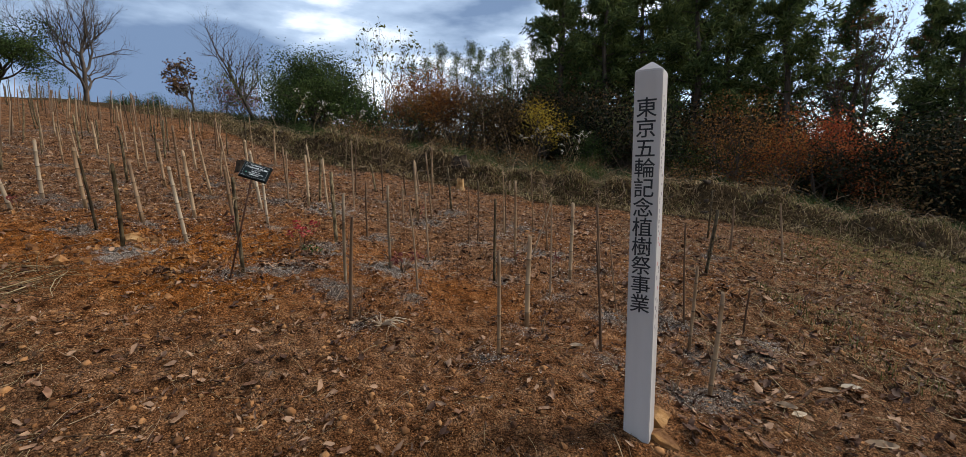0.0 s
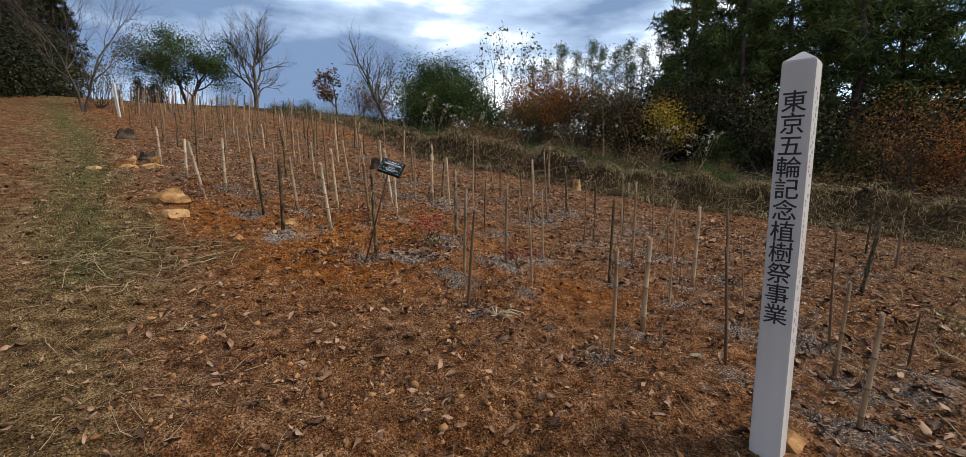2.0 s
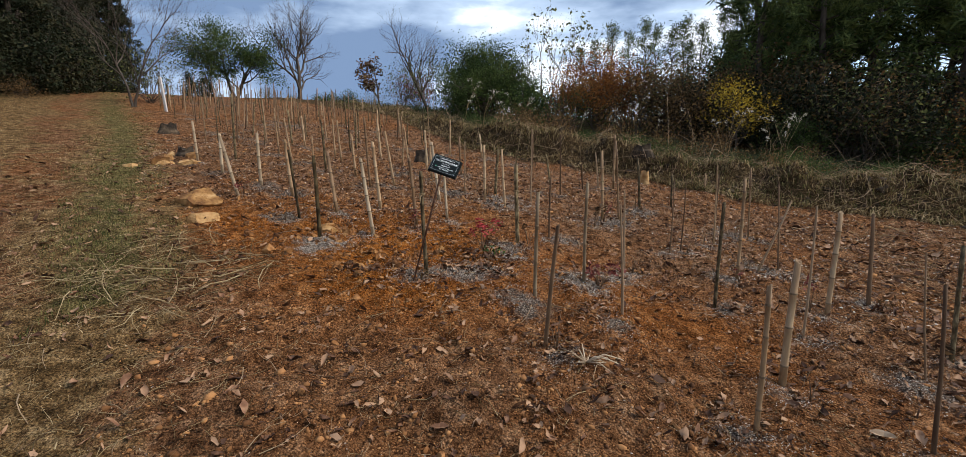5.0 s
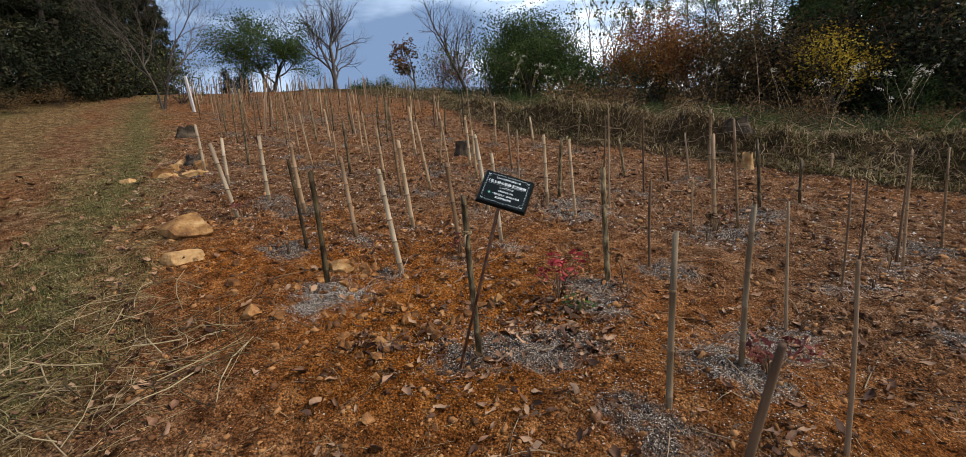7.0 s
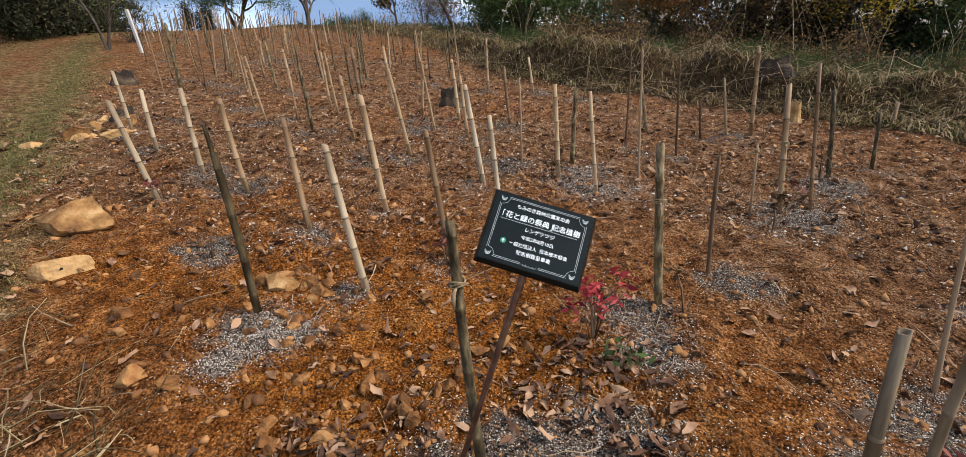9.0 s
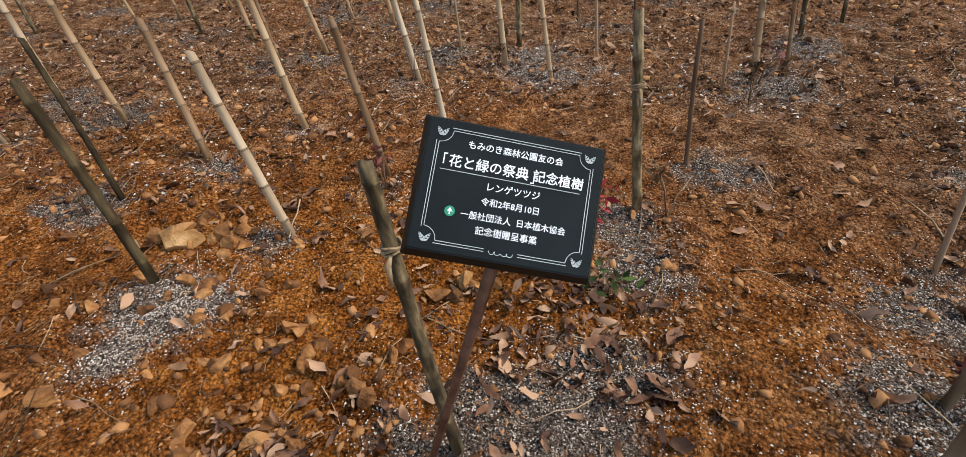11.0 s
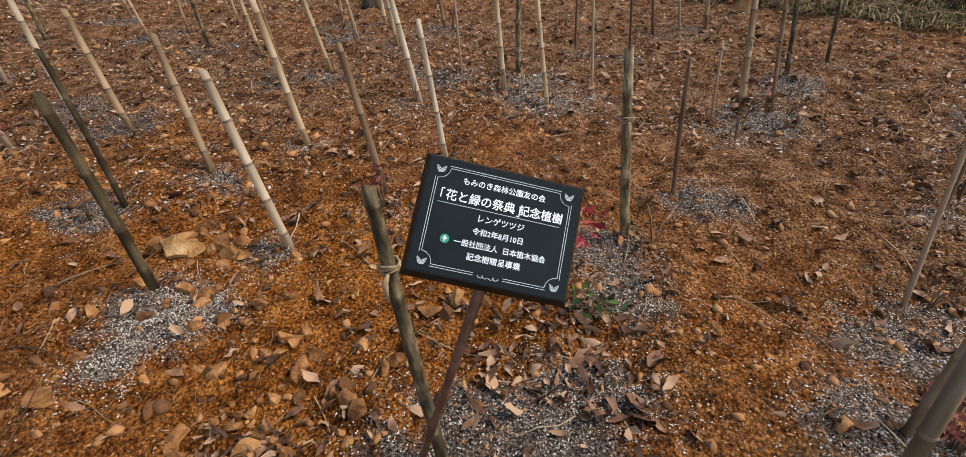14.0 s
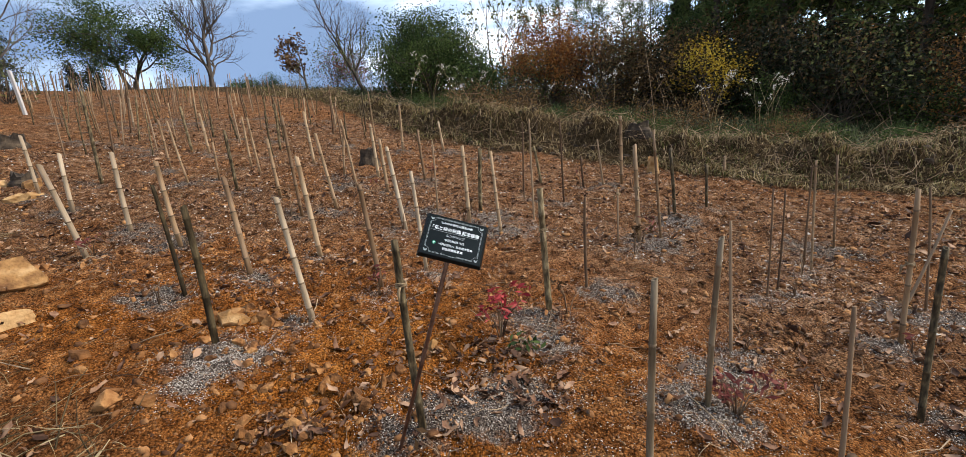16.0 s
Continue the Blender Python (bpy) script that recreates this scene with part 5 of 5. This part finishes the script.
blades("rough_dry_grass", spots(17000, lambda x, y: (x > 2.9 + 0.8 * vnoise(x, y, 34) + np.clip(y - 6.0, 0, 4) * 0.3) & (past_bank(x, y) < 0.2), (2, 2.5), (13, 12.5), 0.5, (3.5, 6)), 0.07, 0.006, STRAW, "rough dry grass below the brush bank", lean=0.9)

# ---- the brush bank ----
bank_zone = lambda x, y: (past_bank(x, y) > 0.22) & (past_bank(x, y) < 1.6) & (x > -11 - 3 * rng.random(np.shape(x)))
twigs("brush_branches", 2400, (-14, 3), (16, 20), bank_zone, 0.2, 0.7, 0.0045, TWIG, "heaped cut branches on the bank", lift=0.16, power=0.3, eye=(1, 12), steep=0.18)
blades("brush_dry_grass", spots(24000, bank_zone, (-14, 3), (16, 20), 0.3, (1, 10)), 0.17, 0.012, STRAW, "dry cut grass heaped on the bank", lean=1.7, droop=1.0)
blades("brush_green_grass", spots(13000, lambda x, y: (past_bank(x, y) > 0.25) & (past_bank(x, y) < 2.4) & (vnoise(x * 0.9, y * 0.9, 35) > -0.3), (-14, 3), (16, 20), 0.3, (1, 10)), 0.17, 0.011, GRASS, "weedy green grass on the bank", lean=1.3, droop=1.0)
clods("bank_tufts", 1200, (-14, 3), (16, 20), bank_zone, STUMPWOOD, "dark earth clods and roots on the bank", 0.02, 0.075, eye=(1, 12), power=0.3)
blades("bamboo_grass", spots(26000, lambda x, y: (past_bank(x, y) > 1.7) & (past_bank(x, y) < 8.0) & (vnoise(x * 0.9, y * 0.9, 51) > -0.35), (-16, 8), (20, 26), 0.2, (2, 15)), 0.50, 0.018, SEDGE, "grey-green bamboo grass behind the bank", lean=0.9, droop=1.1)
twigs("understorey_stems", 380, (-14, 9), (20, 26), lambda x, y: (past_bank(x, y) > 1.8) & (past_bank(x, y) < 8), 0.4, 1.3, 0.009, TWIG, "bare stems in the undergrowth", lift=0.1, power=0.0, steep=0.9)


def pampas(x, y, seed):
    q, r = random.Random(seed), np.random.default_rng(seed)
    ob = thing("pampas_grass", x, y, gz(x, y), "tall dry silver grass with white plumes", "grass", "silver grass")
    t, cs = Tubes(), []
    for _ in range(q.randint(2, 4)):
        a, h = q.uniform(0, 6.28), q.uniform(0.8, 1.4)
        d = Vector((math.cos(a), math.sin(a), 0))
        top = d * h * 0.3 + Vector((0, 0, h))
        t.add([(0, 0, -0.05), d * h * 0.08 + Vector((0, 0, h * 0.55)), top], [0.004, 0.003, 0.002], 4)
        for i in range(13):
            f = i / 13
            cs.append(top + d * f * 0.16 + Vector((0, 0, 0.10 * math.sin(f * 2.6))) + Vector((q.gauss(0, 0.022), q.gauss(0, 0.022), q.gauss(0, 0.022))))
    part("stalks", t.mesh("stalks", STRAW), ob)
    part("plumes", mesh_even("plumes", leaf_quads(np.array(cs), 0.06, 0.016, r), [(0, 1, 2, 3)], PLUME), ob)


for i in range(18):
    q = random.Random(500 + i)
    x = q.uniform(-6.5, 4.5)
    pampas(x, float(np.interp(x, BANK_X, BANK_Y)) + q.uniform(2.2, 6.0), 520 + i)


# ---- trees ----
def limbs(t, tips, p, d, length, r, level, q, wander, split, up, keep):
    """A bent limb that carries smaller ones; the ends and twigs go into tips."""
    k = 5
    pts, rad, dirs = [p.copy()], [r], [d.copy()]
    for i in range(k):
        d = (d + Vector((q.gauss(0, wander), q.gauss(0, wander), q.gauss(0, wander) + up))).normalized()
        p = p + d * length / k
        pts.append(p.copy())
        rad.append(r * (1 - 0.6 * (i + 1) / k))
        dirs.append(d.copy())
    t.add(pts, rad, 7 if r > 0.04 else (5 if r > 0.012 else 3), False)
    if level == 0:
        tips += pts[2:]
        return
    for _ in range(split):
        i = q.randint(2, k)
        side = dirs[i].orthogonal().normalized()
        side.rotate(Matrix.Rotation(q.uniform(0, 6.283), 3, dirs[i]))
        limbs(t, tips, pts[i], (dirs[i] * keep + side).normalized(), length * q.uniform(0.5, 0.75), rad[i] * 0.7, level - 1, q, wander, split, up, keep)
    limbs(t, tips, pts[-1], d, length * 0.6, rad[-1], level - 1, q, wander, split, up, keep)


def tree(name, x, y, label, height, seed, leaf, leaves=0, size=0.09, blob=0.25, levels=3, split=4, trunk=0.3, r=0.10, lean=(0, 0), wander=0.16, keep=0.75, up=0.05, forks=1, bark=BARK, aspect=0.55, squash=1.0):
    """trunk: share of the height before the first fork; blob: how far leaves stray from the twigs."""
    q, rg = random.Random(seed), np.random.default_rng(seed)
    ob = thing(name, x, y, gz(x, y), label, "tree", turn=0)
    t, tips = Tubes(), []
    for f in range(forks):
        a = 6.283 * f / forks + q.uniform(0, 1)
        d = Vector((lean[0] + (0.30 * math.cos(a) if forks > 1 else 0), lean[1] + (0.30 * math.sin(a) if forks > 1 else 0), 1)).normalized()
        p, h = Vector((0, 0, -0.15)), height * trunk
        pts = [p]
        for i in range(4):
            p = p + (d + Vector((q.gauss(0, 0.07), q.gauss(0, 0.07), 0))).normalized() * h / 4
            pts.append(p)
        t.add(pts, [r * (1 + 0.35 * (i == 0)) * (1 - 0.09 * i) / forks ** 0.4 for i in range(5)], 9, False)
        for _ in range(split):
            i = q.randint(2, 4)
            side = Vector((q.gauss(0, 1), q.gauss(0, 1), 0.2)).normalized()
            limbs(t, tips, pts[i], (d * keep + side * squash).normalized(), height * (1 - trunk) * q.uniform(0.45, 0.62), r * 0.5 / forks ** 0.4, levels - 1, q, wander, split, up, keep)
        limbs(t, tips, pts[-1], d, height * (1 - trunk) * 0.55, r * 0.62 / forks ** 0.4, levels - 1, q, wander, split, up, keep)
    top = max(v.z for v in t.v)
    s = height / top
    for v in t.v:
        v *= s
    part("trunk", t.mesh("trunk", bark), ob)
    if leaves:
        c = np.array(tips)[rg.integers(0, len(tips), leaves)] * s + rg.normal(size=(leaves, 3)) * (blob, blob, blob * 0.7)
        c = c[c[:, 2] > 0.05]
        part("crown", mesh_even("crown", leaf_quads(c, size, size * aspect, rg, 0.2), [(0, 1, 2, 3)], leaf), ob)
    return ob


def conifer(name, label, height, seed, leaf, n, spread, bare, droop, size, r, needle=0.28):
    """A straight trunk with whorls of boughs; needles in tufts along them."""
    q, rg = random.Random(seed), np.random.default_rng(seed)
    ob = thing(name, 0, 0, 0, label, "tree", "conifers of the wood")
    t, tips = Tubes(), []
    k = 9
    pts = [Vector((q.gauss(0, 0.05) * i * 0.3, q.gauss(0, 0.05) * i * 0.3, -0.2 + (height + 0.2) * i / k)) for i in range(k + 1)]
    t.add(pts, [r * (1 - 0.93 * i / k) + 0.008 for i in range(k + 1)], 9, False)
    z = height * (0.12 if bare > 0 else 0.015)
    while z < height * 0.985:
        f = z / height
        live = f > bare
        for _ in range(q.randint(3, 5)):
            a = q.uniform(0, 6.283)
            L = spread * (1 - f) ** 0.75 * q.uniform(0.55, 1.15) + 0.15
            L *= 1.0 if live else q.uniform(0.15, 0.5)
            d = Vector((math.cos(a), math.sin(a), 0))
            i = min(int(f * k), k - 1)
            o = pts[i].lerp(pts[i + 1], f * k - i)
            o.z = z
            b = [o, o + d * L * 0.5 + Vector((0, 0, L * (0.18 - droop * 0.3))), o + d * L + Vector((0, 0, L * (0.30 - droop)))]
            t.add(b, [0.028 * (1 - f) + 0.006, 0.016 * (1 - f) + 0.004, 0.003], 4, False)
            if live:
                for _ in range(9):
                    g = q.uniform(0.25, 1.0)
                    e = b[0].lerp(b[1], g * 2) if g < 0.5 else b[1].lerp(b[2], g * 2 - 1)
                    w = Vector((-d.y, d.x, 0)) * q.gauss(0, 0.22) * L * (1.1 - g)
                    tips.append(e + w + Vector((0, 0, q.gauss(0.03, 0.06))))
                    if q.random() < 0.5:
                        t.add([e, e + w], [0.005, 0.002], 3, False)
        z += height * q.uniform(0.028, 0.05)
    part("trunk", t.mesh("trunk", BARK), ob)
    c = np.array(tips)[rg.integers(0, len(tips), n)] + rg.normal(size=(n, 3)) * 0.11
    part("crown", mesh_even("crown", leaf_quads(c, size, size * needle, rg, 0.0), [(0, 1, 2, 3)], leaf), ob)
    return ob


def placed(src, x, y, turn, s, first):
    m = pose(x, y, gz(x, y) - 0.05, 0, 0, turn) @ Matrix.Diagonal((s, s, s, 1))
    if first:
        src.matrix_basis = m
        return src
    return copy_thing(src, m)


def wood():
    q = random.Random(21)
    pines = [conifer("pine_tree", "tall dark green pine at the edge of the wood", 9.5, 31 + i, PINE, 11000, 2.3, 0.22 + 0.06 * i, 0.05, 0.30, 0.14, 0.15) for i in range(3)]
    used = set()
    spots_ = [(3.0, 23.2), (4.6, 21.6), (6.3, 22.6), (8.0, 20.8), (9.6, 21.4), (11.2, 20.2), (15.2, 17.6), (15.0, 22.0), (16.5, 15.2), (18.5, 13.2),
              (5.5, 25.5), (8.5, 25.0), (11.5, 24.0), (18.5, 20.0), (21, 16.5), (3.4, 27.5), (7.0, 29), (11, 28.5), (15, 27), (20, 24.5), (24, 20)]
    for i, (x, y) in enumerate(spots_):
        k = i % 3
        placed(pines[k], x, y, q.uniform(0, 360), q.uniform(0.85, 1.18), k not in used)
        used.add(k)
    back = conifer("pine_tree", "dark pine deep in the wood", 9.0, 35, PINE, 5200, 2.9, 0.02, 0.25, 0.5, 0.14)
    first = True
    for i in range(30):
        a = 0.08 + 1.37 * i / 29
        d = 31 + (i % 3) * 3.5
        x, y = d * math.sin(a), 2 + d * math.cos(a)
        placed(back, x + q.uniform(-0.8, 0.8), y, q.uniform(0, 360), q.uniform(0.85, 1.15) * (0.55 if a < 0.1 else 0.76 if 0.56 < a < 0.80 else 0.85), first)
        first = False
    young = conifer("young_pine", "slender young pine behind the autumn trees", 5.2, 41, PINE, 3200, 1.2, 0.1, -0.25, 0.18, 0.05, 0.13)
    for i, (x, y, s) in enumerate(((-3.1, 28.0, 0.95), (-1.0, 28.5, 1.0), (0.6, 27.4, 0.85), (2.0, 26.5, 1.1), (-5.0, 30.0, 0.8), (-2.2, 27.2, 0.9), (-0.2, 26.4, 0.95), (1.2, 28.2, 1.05), (2.8, 27.5, 1.2), (-4.0, 28.8, 0.85), (-1.6, 30.0, 1.1), (0.4, 30.4, 1.15))):
        placed(young, x, y, i * 77, s, i == 0)
    small = conifer("small_conifer", "small dark conifer on the hill crest", 1.5, 43, CEDAR, 1500, 0.42, 0.02, 0.0, 0.12, 0.03)
    for i, (x, y, s) in enumerate(((-25.2, 21.1, 1.0), (-25.7, 22.3, 0.95), (-24.3, 21.6, 0.7))):
        placed(small, x, y, i * 100, s, i == 0)
    cedars = [conifer("cedar_tree", "tall dense dark cedar beyond the end of the track", 11.0, 51 + i, CEDAR, 22000, 2.9, 0.0, 0.55, 0.27, 0.16, 0.17) for i in range(2)]
    for i, (x, y, s) in enumerate(((-24.0, 13.2, 1.0), (-26.0, 15.2, 1.0), (-28.0, 17.0, 0.72), (-22.5, 10.5, 1.0), (-23.5, 8.0, 1.05), (-26.5, 10.8, 1.1), (-29, 14, 1.05), (-21.0, 7.4, 0.8), (-19.0, 5.2, 0.8), (-25.0, 14.6, 0.95), (-27.2, 16.6, 0.85), (-21.8, 12.0, 0.75), (-30, 18.6, 0.7), (-28.5, 18.7, 0.8), (-27.4, 18.6, 0.62))):
        placed(cedars[i % 2], x, y, i * 61, s, i < 2)


wood()
tree("bare_tree", -15.7, 12.0, "thin bare birch-like tree at the track's end", 5.4, 61, None, levels=4, split=4, trunk=0.28, r=0.055, keep=1.3, up=0.10, forks=2)
tree("round_tree", -21.5, 20.8, "green spreading tree with a forked trunk on the crest", 4.2, 62, GREEN, 24000, 0.08, 0.22, levels=3, split=4, trunk=0.34, r=0.13, keep=0.55, forks=2, up=0.02, squash=1.3)
tree("bare_tree", -19.3, 23.1, "leafless branching tree on the hill crest", 6.4, 63, None, levels=4, split=5, trunk=0.30, r=0.14, keep=1.25, up=0.09)
tree("small_red_tree", -14.7, 24.1, "small thin tree with reddish brown leaves", 2.7, 64, RUST, 900, 0.15, 0.16, levels=2, split=3, trunk=0.5, r=0.05, lean=(-0.15, 0))
tree("red_bush", -13.4, 25.8, "bushy tree with thin dull red leaves", 2.2, 65, PINKRED, 2600, 0.08, 0.2, levels=3, split=4, trunk=0.15, r=0.05, forks=3, keep=1.1)
tree("bare_tree", -11.0, 22.8, "bare tree leaning to one side", 4.9, 66, None, levels=4, split=4, trunk=0.34, r=0.10, lean=(-0.45, 0), keep=1.2, up=0.08)
tree("evergreen_tree", -7.4, 21.1, "broad dark evergreen tree at the field edge", 3.4, 67, GREEN, 60000, 0.07, 0.30, levels=3, split=5, trunk=0.12, r=0.12, forks=3, keep=0.75, squash=1.2)
tree("sparse_tree", -4.8, 22.0, "tall slender tree with a few remaining leaves", 4.9, 68, OLIVE, 420, 0.15, 0.12, levels=3, split=4, trunk=0.25, r=0.07, forks=2, keep=1.7, up=0.12)
tree("orange_tree", -2.9, 21.3, "autumn tree with dense orange leaves", 2.9, 69, ORANGE, 15000, 0.07, 0.22, levels=3, split=4, trunk=0.2, r=0.07, forks=2, keep=0.8)
tree("yellow_tree", 1.7, 18.3, "small autumn tree with bright yellow leaves", 2.3, 70, YELLOW, 1700, 0.07, 0.14, levels=3, split=3, trunk=0.25, r=0.04, forks=2, keep=1.0)
tree("orange_bush", 7.7, 17.0, "autumn shrub tree with orange-brown leaves", 3.2, 71, RUST_ORANGE, 4200, 0.065, 0.2, levels=3, split=4, trunk=0.2, r=0.06, forks=3, keep=0.8)
tree("red_maple", 9.8, 15.8, "maple with red and orange leaves", 3.0, 72, RED, 5200, 0.06, 0.18, levels=3, split=4, trunk=0.3, r=0.06, forks=2, keep=0.6)
tree("orange_bush", 8.9, 16.2, "autumn shrub tree with orange-brown leaves", 2.6, 73, ORANGE, 3400, 0.062, 0.2, levels=3, split=4, trunk=0.2, r=0.05, forks=2, keep=0.6)
tree("bare_tree", 13.6, 19.6, "bare tree in a gap of the wood", 8.0, 74, RUST, 900, 0.13, 0.2, levels=4, split=4, trunk=0.35, r=0.10, keep=1.3, up=0.08)


def shrubs():
    q = random.Random(77)
    srcs = [tree("shrub", 0, 0, "brown leafy undergrowth shrub", 2.2, 81, TAWNY, 4200, 0.07, 0.22, levels=2, split=4, trunk=0.1, r=0.04, forks=3, keep=0.8),
            tree("shrub", 0, 0, "dark green undergrowth shrub", 1.7, 82, GREEN, 4800, 0.078, 0.22, levels=2, split=4, trunk=0.1, r=0.04, forks=3, keep=0.7),
            tree("shrub", 0, 0, "thin twiggy undergrowth shrub", 2.4, 83, OLIVE, 1300, 0.075, 0.2, levels=2, split=5, trunk=0.1, r=0.03, forks=4, keep=1.1)]
    used = set()
    thick = [(14.5, 21.0), (16.0, 22.4), (17.6, 20.4), (13.2, 23.8), (19.2, 18.0), (16.8, 18.4), (20.6, 16.0), (-6.2, 23.4), (-4.6, 24.2), (-3.2, 23.6), (-1.8, 24.0), (-0.6, 23.2), (0.8, 23.4), (2.2, 24.4), (3.8, 22.6), (5.4, 23.6), (7.2, 22.4), (9.0, 23.6), (11.0, 21.6), (12.6, 22.6), (14.2, 19.8), (15.6, 18.2), (17.2, 16.4), (18.8, 14.2), (-8.6, 24.0), (-10.2, 24.6)]
    plan = [(13.0, 16.0, 1), (14.6, 17.4, 1), (16.2, 13.6, 1), (18.2, 11.0, 1), (19.4, 8.6, 1), (11.0, 18.6, 1), (8.8, 22.2, 1), (5.6, 22.4, 1), (3.0, 21.8, 1), (10.4, 22.6, 1), (13.0, 21.6, 1), (16.0, 19.4, 1), (18.6, 16.4, 1), (20.4, 13.6, 1), (4.2, 24.0, 0), (6.8, 24.4, 1), (-1.3, 20.6, 0), (0.2, 20.9, 0), (-0.4, 22.0, 2), (1.2, 21.6, 0), (2.6, 20.4, 2), (-5.6, 20.4, 1), (-3.8, 20.2, 2), (3.6, 18.6, 1), (5.0, 18.2, 2), (4.4, 20.0, 0), (6.4, 18.6, 1), (6.0, 19.8, 2),
            (8.6, 18.4, 1), (10.6, 17.2, 2), (11.4, 15.6, 1), (12.6, 14.6, 0), (12.0, 16.8, 1), (13.8, 13.0, 1), (14.8, 14.6, 2), (15.6, 11.6, 1), (16.8, 10.0, 2), (17.6, 12.4, 1), (7.4, 20.4, 0), (9.8, 19.0, 2), (2.0, 23.0, 0), (0.4, 24.0, 0),
            (-20.3, 23.8, 1), (-19.0, 24.4, 1), (-18.2, 24.0, 1), (-21.4, 23.0, 2), (-17.2, 24.6, 1), (-16.2, 25.6, 2), (-9.6, 22.4, 2), (-12.2, 22.4, 2),
            (-16.4, 5.8, 2), (-18.4, 6.6, 2), (-17.0, 13.4, 2)]
    for x, y, k in plan:
        low = 0.55 if -22 < x < -14 and y > 22 else 1.0
        placed(srcs[k], x, y, q.uniform(0, 360), q.uniform(0.8, 1.25) * low, k not in used)
        used.add(k)
    for i, (x, y) in enumerate(thick):
        placed(srcs[1 if x > 8 else (1, 1, 0, 1)[i % 4]], x, y, q.uniform(0, 360), q.uniform(1.25, 1.6) * (0.5 if x < -5 else 0.72 if x < 1.5 else 0.95), False)


shrubs()


def undergrowth():
    """Low weedy clumps close behind the brush bank, and shrubs coloured dark for the shade under the cedars and the
    wood's edge.
    """
    q = random.Random(91)
    weeds = tree("weed_clump", 0, 0, "low dark green weedy clump behind the bank", 1.0, 84, GREEN, 3200, 0.05, 0.14, levels=2, split=3, trunk=0.08, r=0.015, forks=4, keep=0.8)
    withered = tree("weed_clump", 0, 0, "low withered brown weedy clump behind the bank", 1.0, 85, TAWNY, 1800, 0.05, 0.13, levels=2, split=3, trunk=0.08, r=0.012, forks=4, keep=1.1)
    # CEDAR leaves put the wood's shade into these shrubs' own colour.
    dark = tree("shade_shrub", 0, 0, "evergreen shrub coloured dark for the shade of the wood", 1.9, 86, CEDAR, 5000, 0.075, 0.24, levels=2, split=4, trunk=0.1, r=0.04, forks=3, keep=0.7)
    first = {0: True, 1: True, 2: True}

    def put(k, x, y, s):
        placed((weeds, withered, dark)[k], x, y, q.uniform(0, 360), s, first[k])
        first[k] = False

    for i in range(58):
        x = -6.0 + 21.0 * (i + q.random()) / 58
        y = float(np.interp(x, BANK_X, BANK_Y)) + q.uniform(2.3, 5.2)
        put(1 if q.random() < 0.3 else 0, x, y, q.uniform(0.55, 1.05))
    # Shrubs added along the wood's edge to darken it.
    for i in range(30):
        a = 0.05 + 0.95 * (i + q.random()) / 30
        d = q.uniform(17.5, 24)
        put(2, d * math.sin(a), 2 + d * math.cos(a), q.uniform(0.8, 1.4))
    for x, y, s_ in ((-17.8, 8.2, 0.7), (-16.6, 7.0, 0.6), (-15.6, 5.8, 0.6), (-14.4, 4.8, 0.5), (-18.6, 9.6, 0.7), (-19.4, 11.0, 0.7), (-17.0, 6.2, 0.8), (-15.0, 4.0, 0.7)):
        put(1, x, y, s_)
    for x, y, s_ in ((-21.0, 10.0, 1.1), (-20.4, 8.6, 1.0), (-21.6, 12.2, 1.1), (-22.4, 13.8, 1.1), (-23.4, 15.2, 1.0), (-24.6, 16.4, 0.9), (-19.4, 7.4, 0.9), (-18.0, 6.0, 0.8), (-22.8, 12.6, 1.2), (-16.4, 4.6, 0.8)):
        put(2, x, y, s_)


undergrowth()
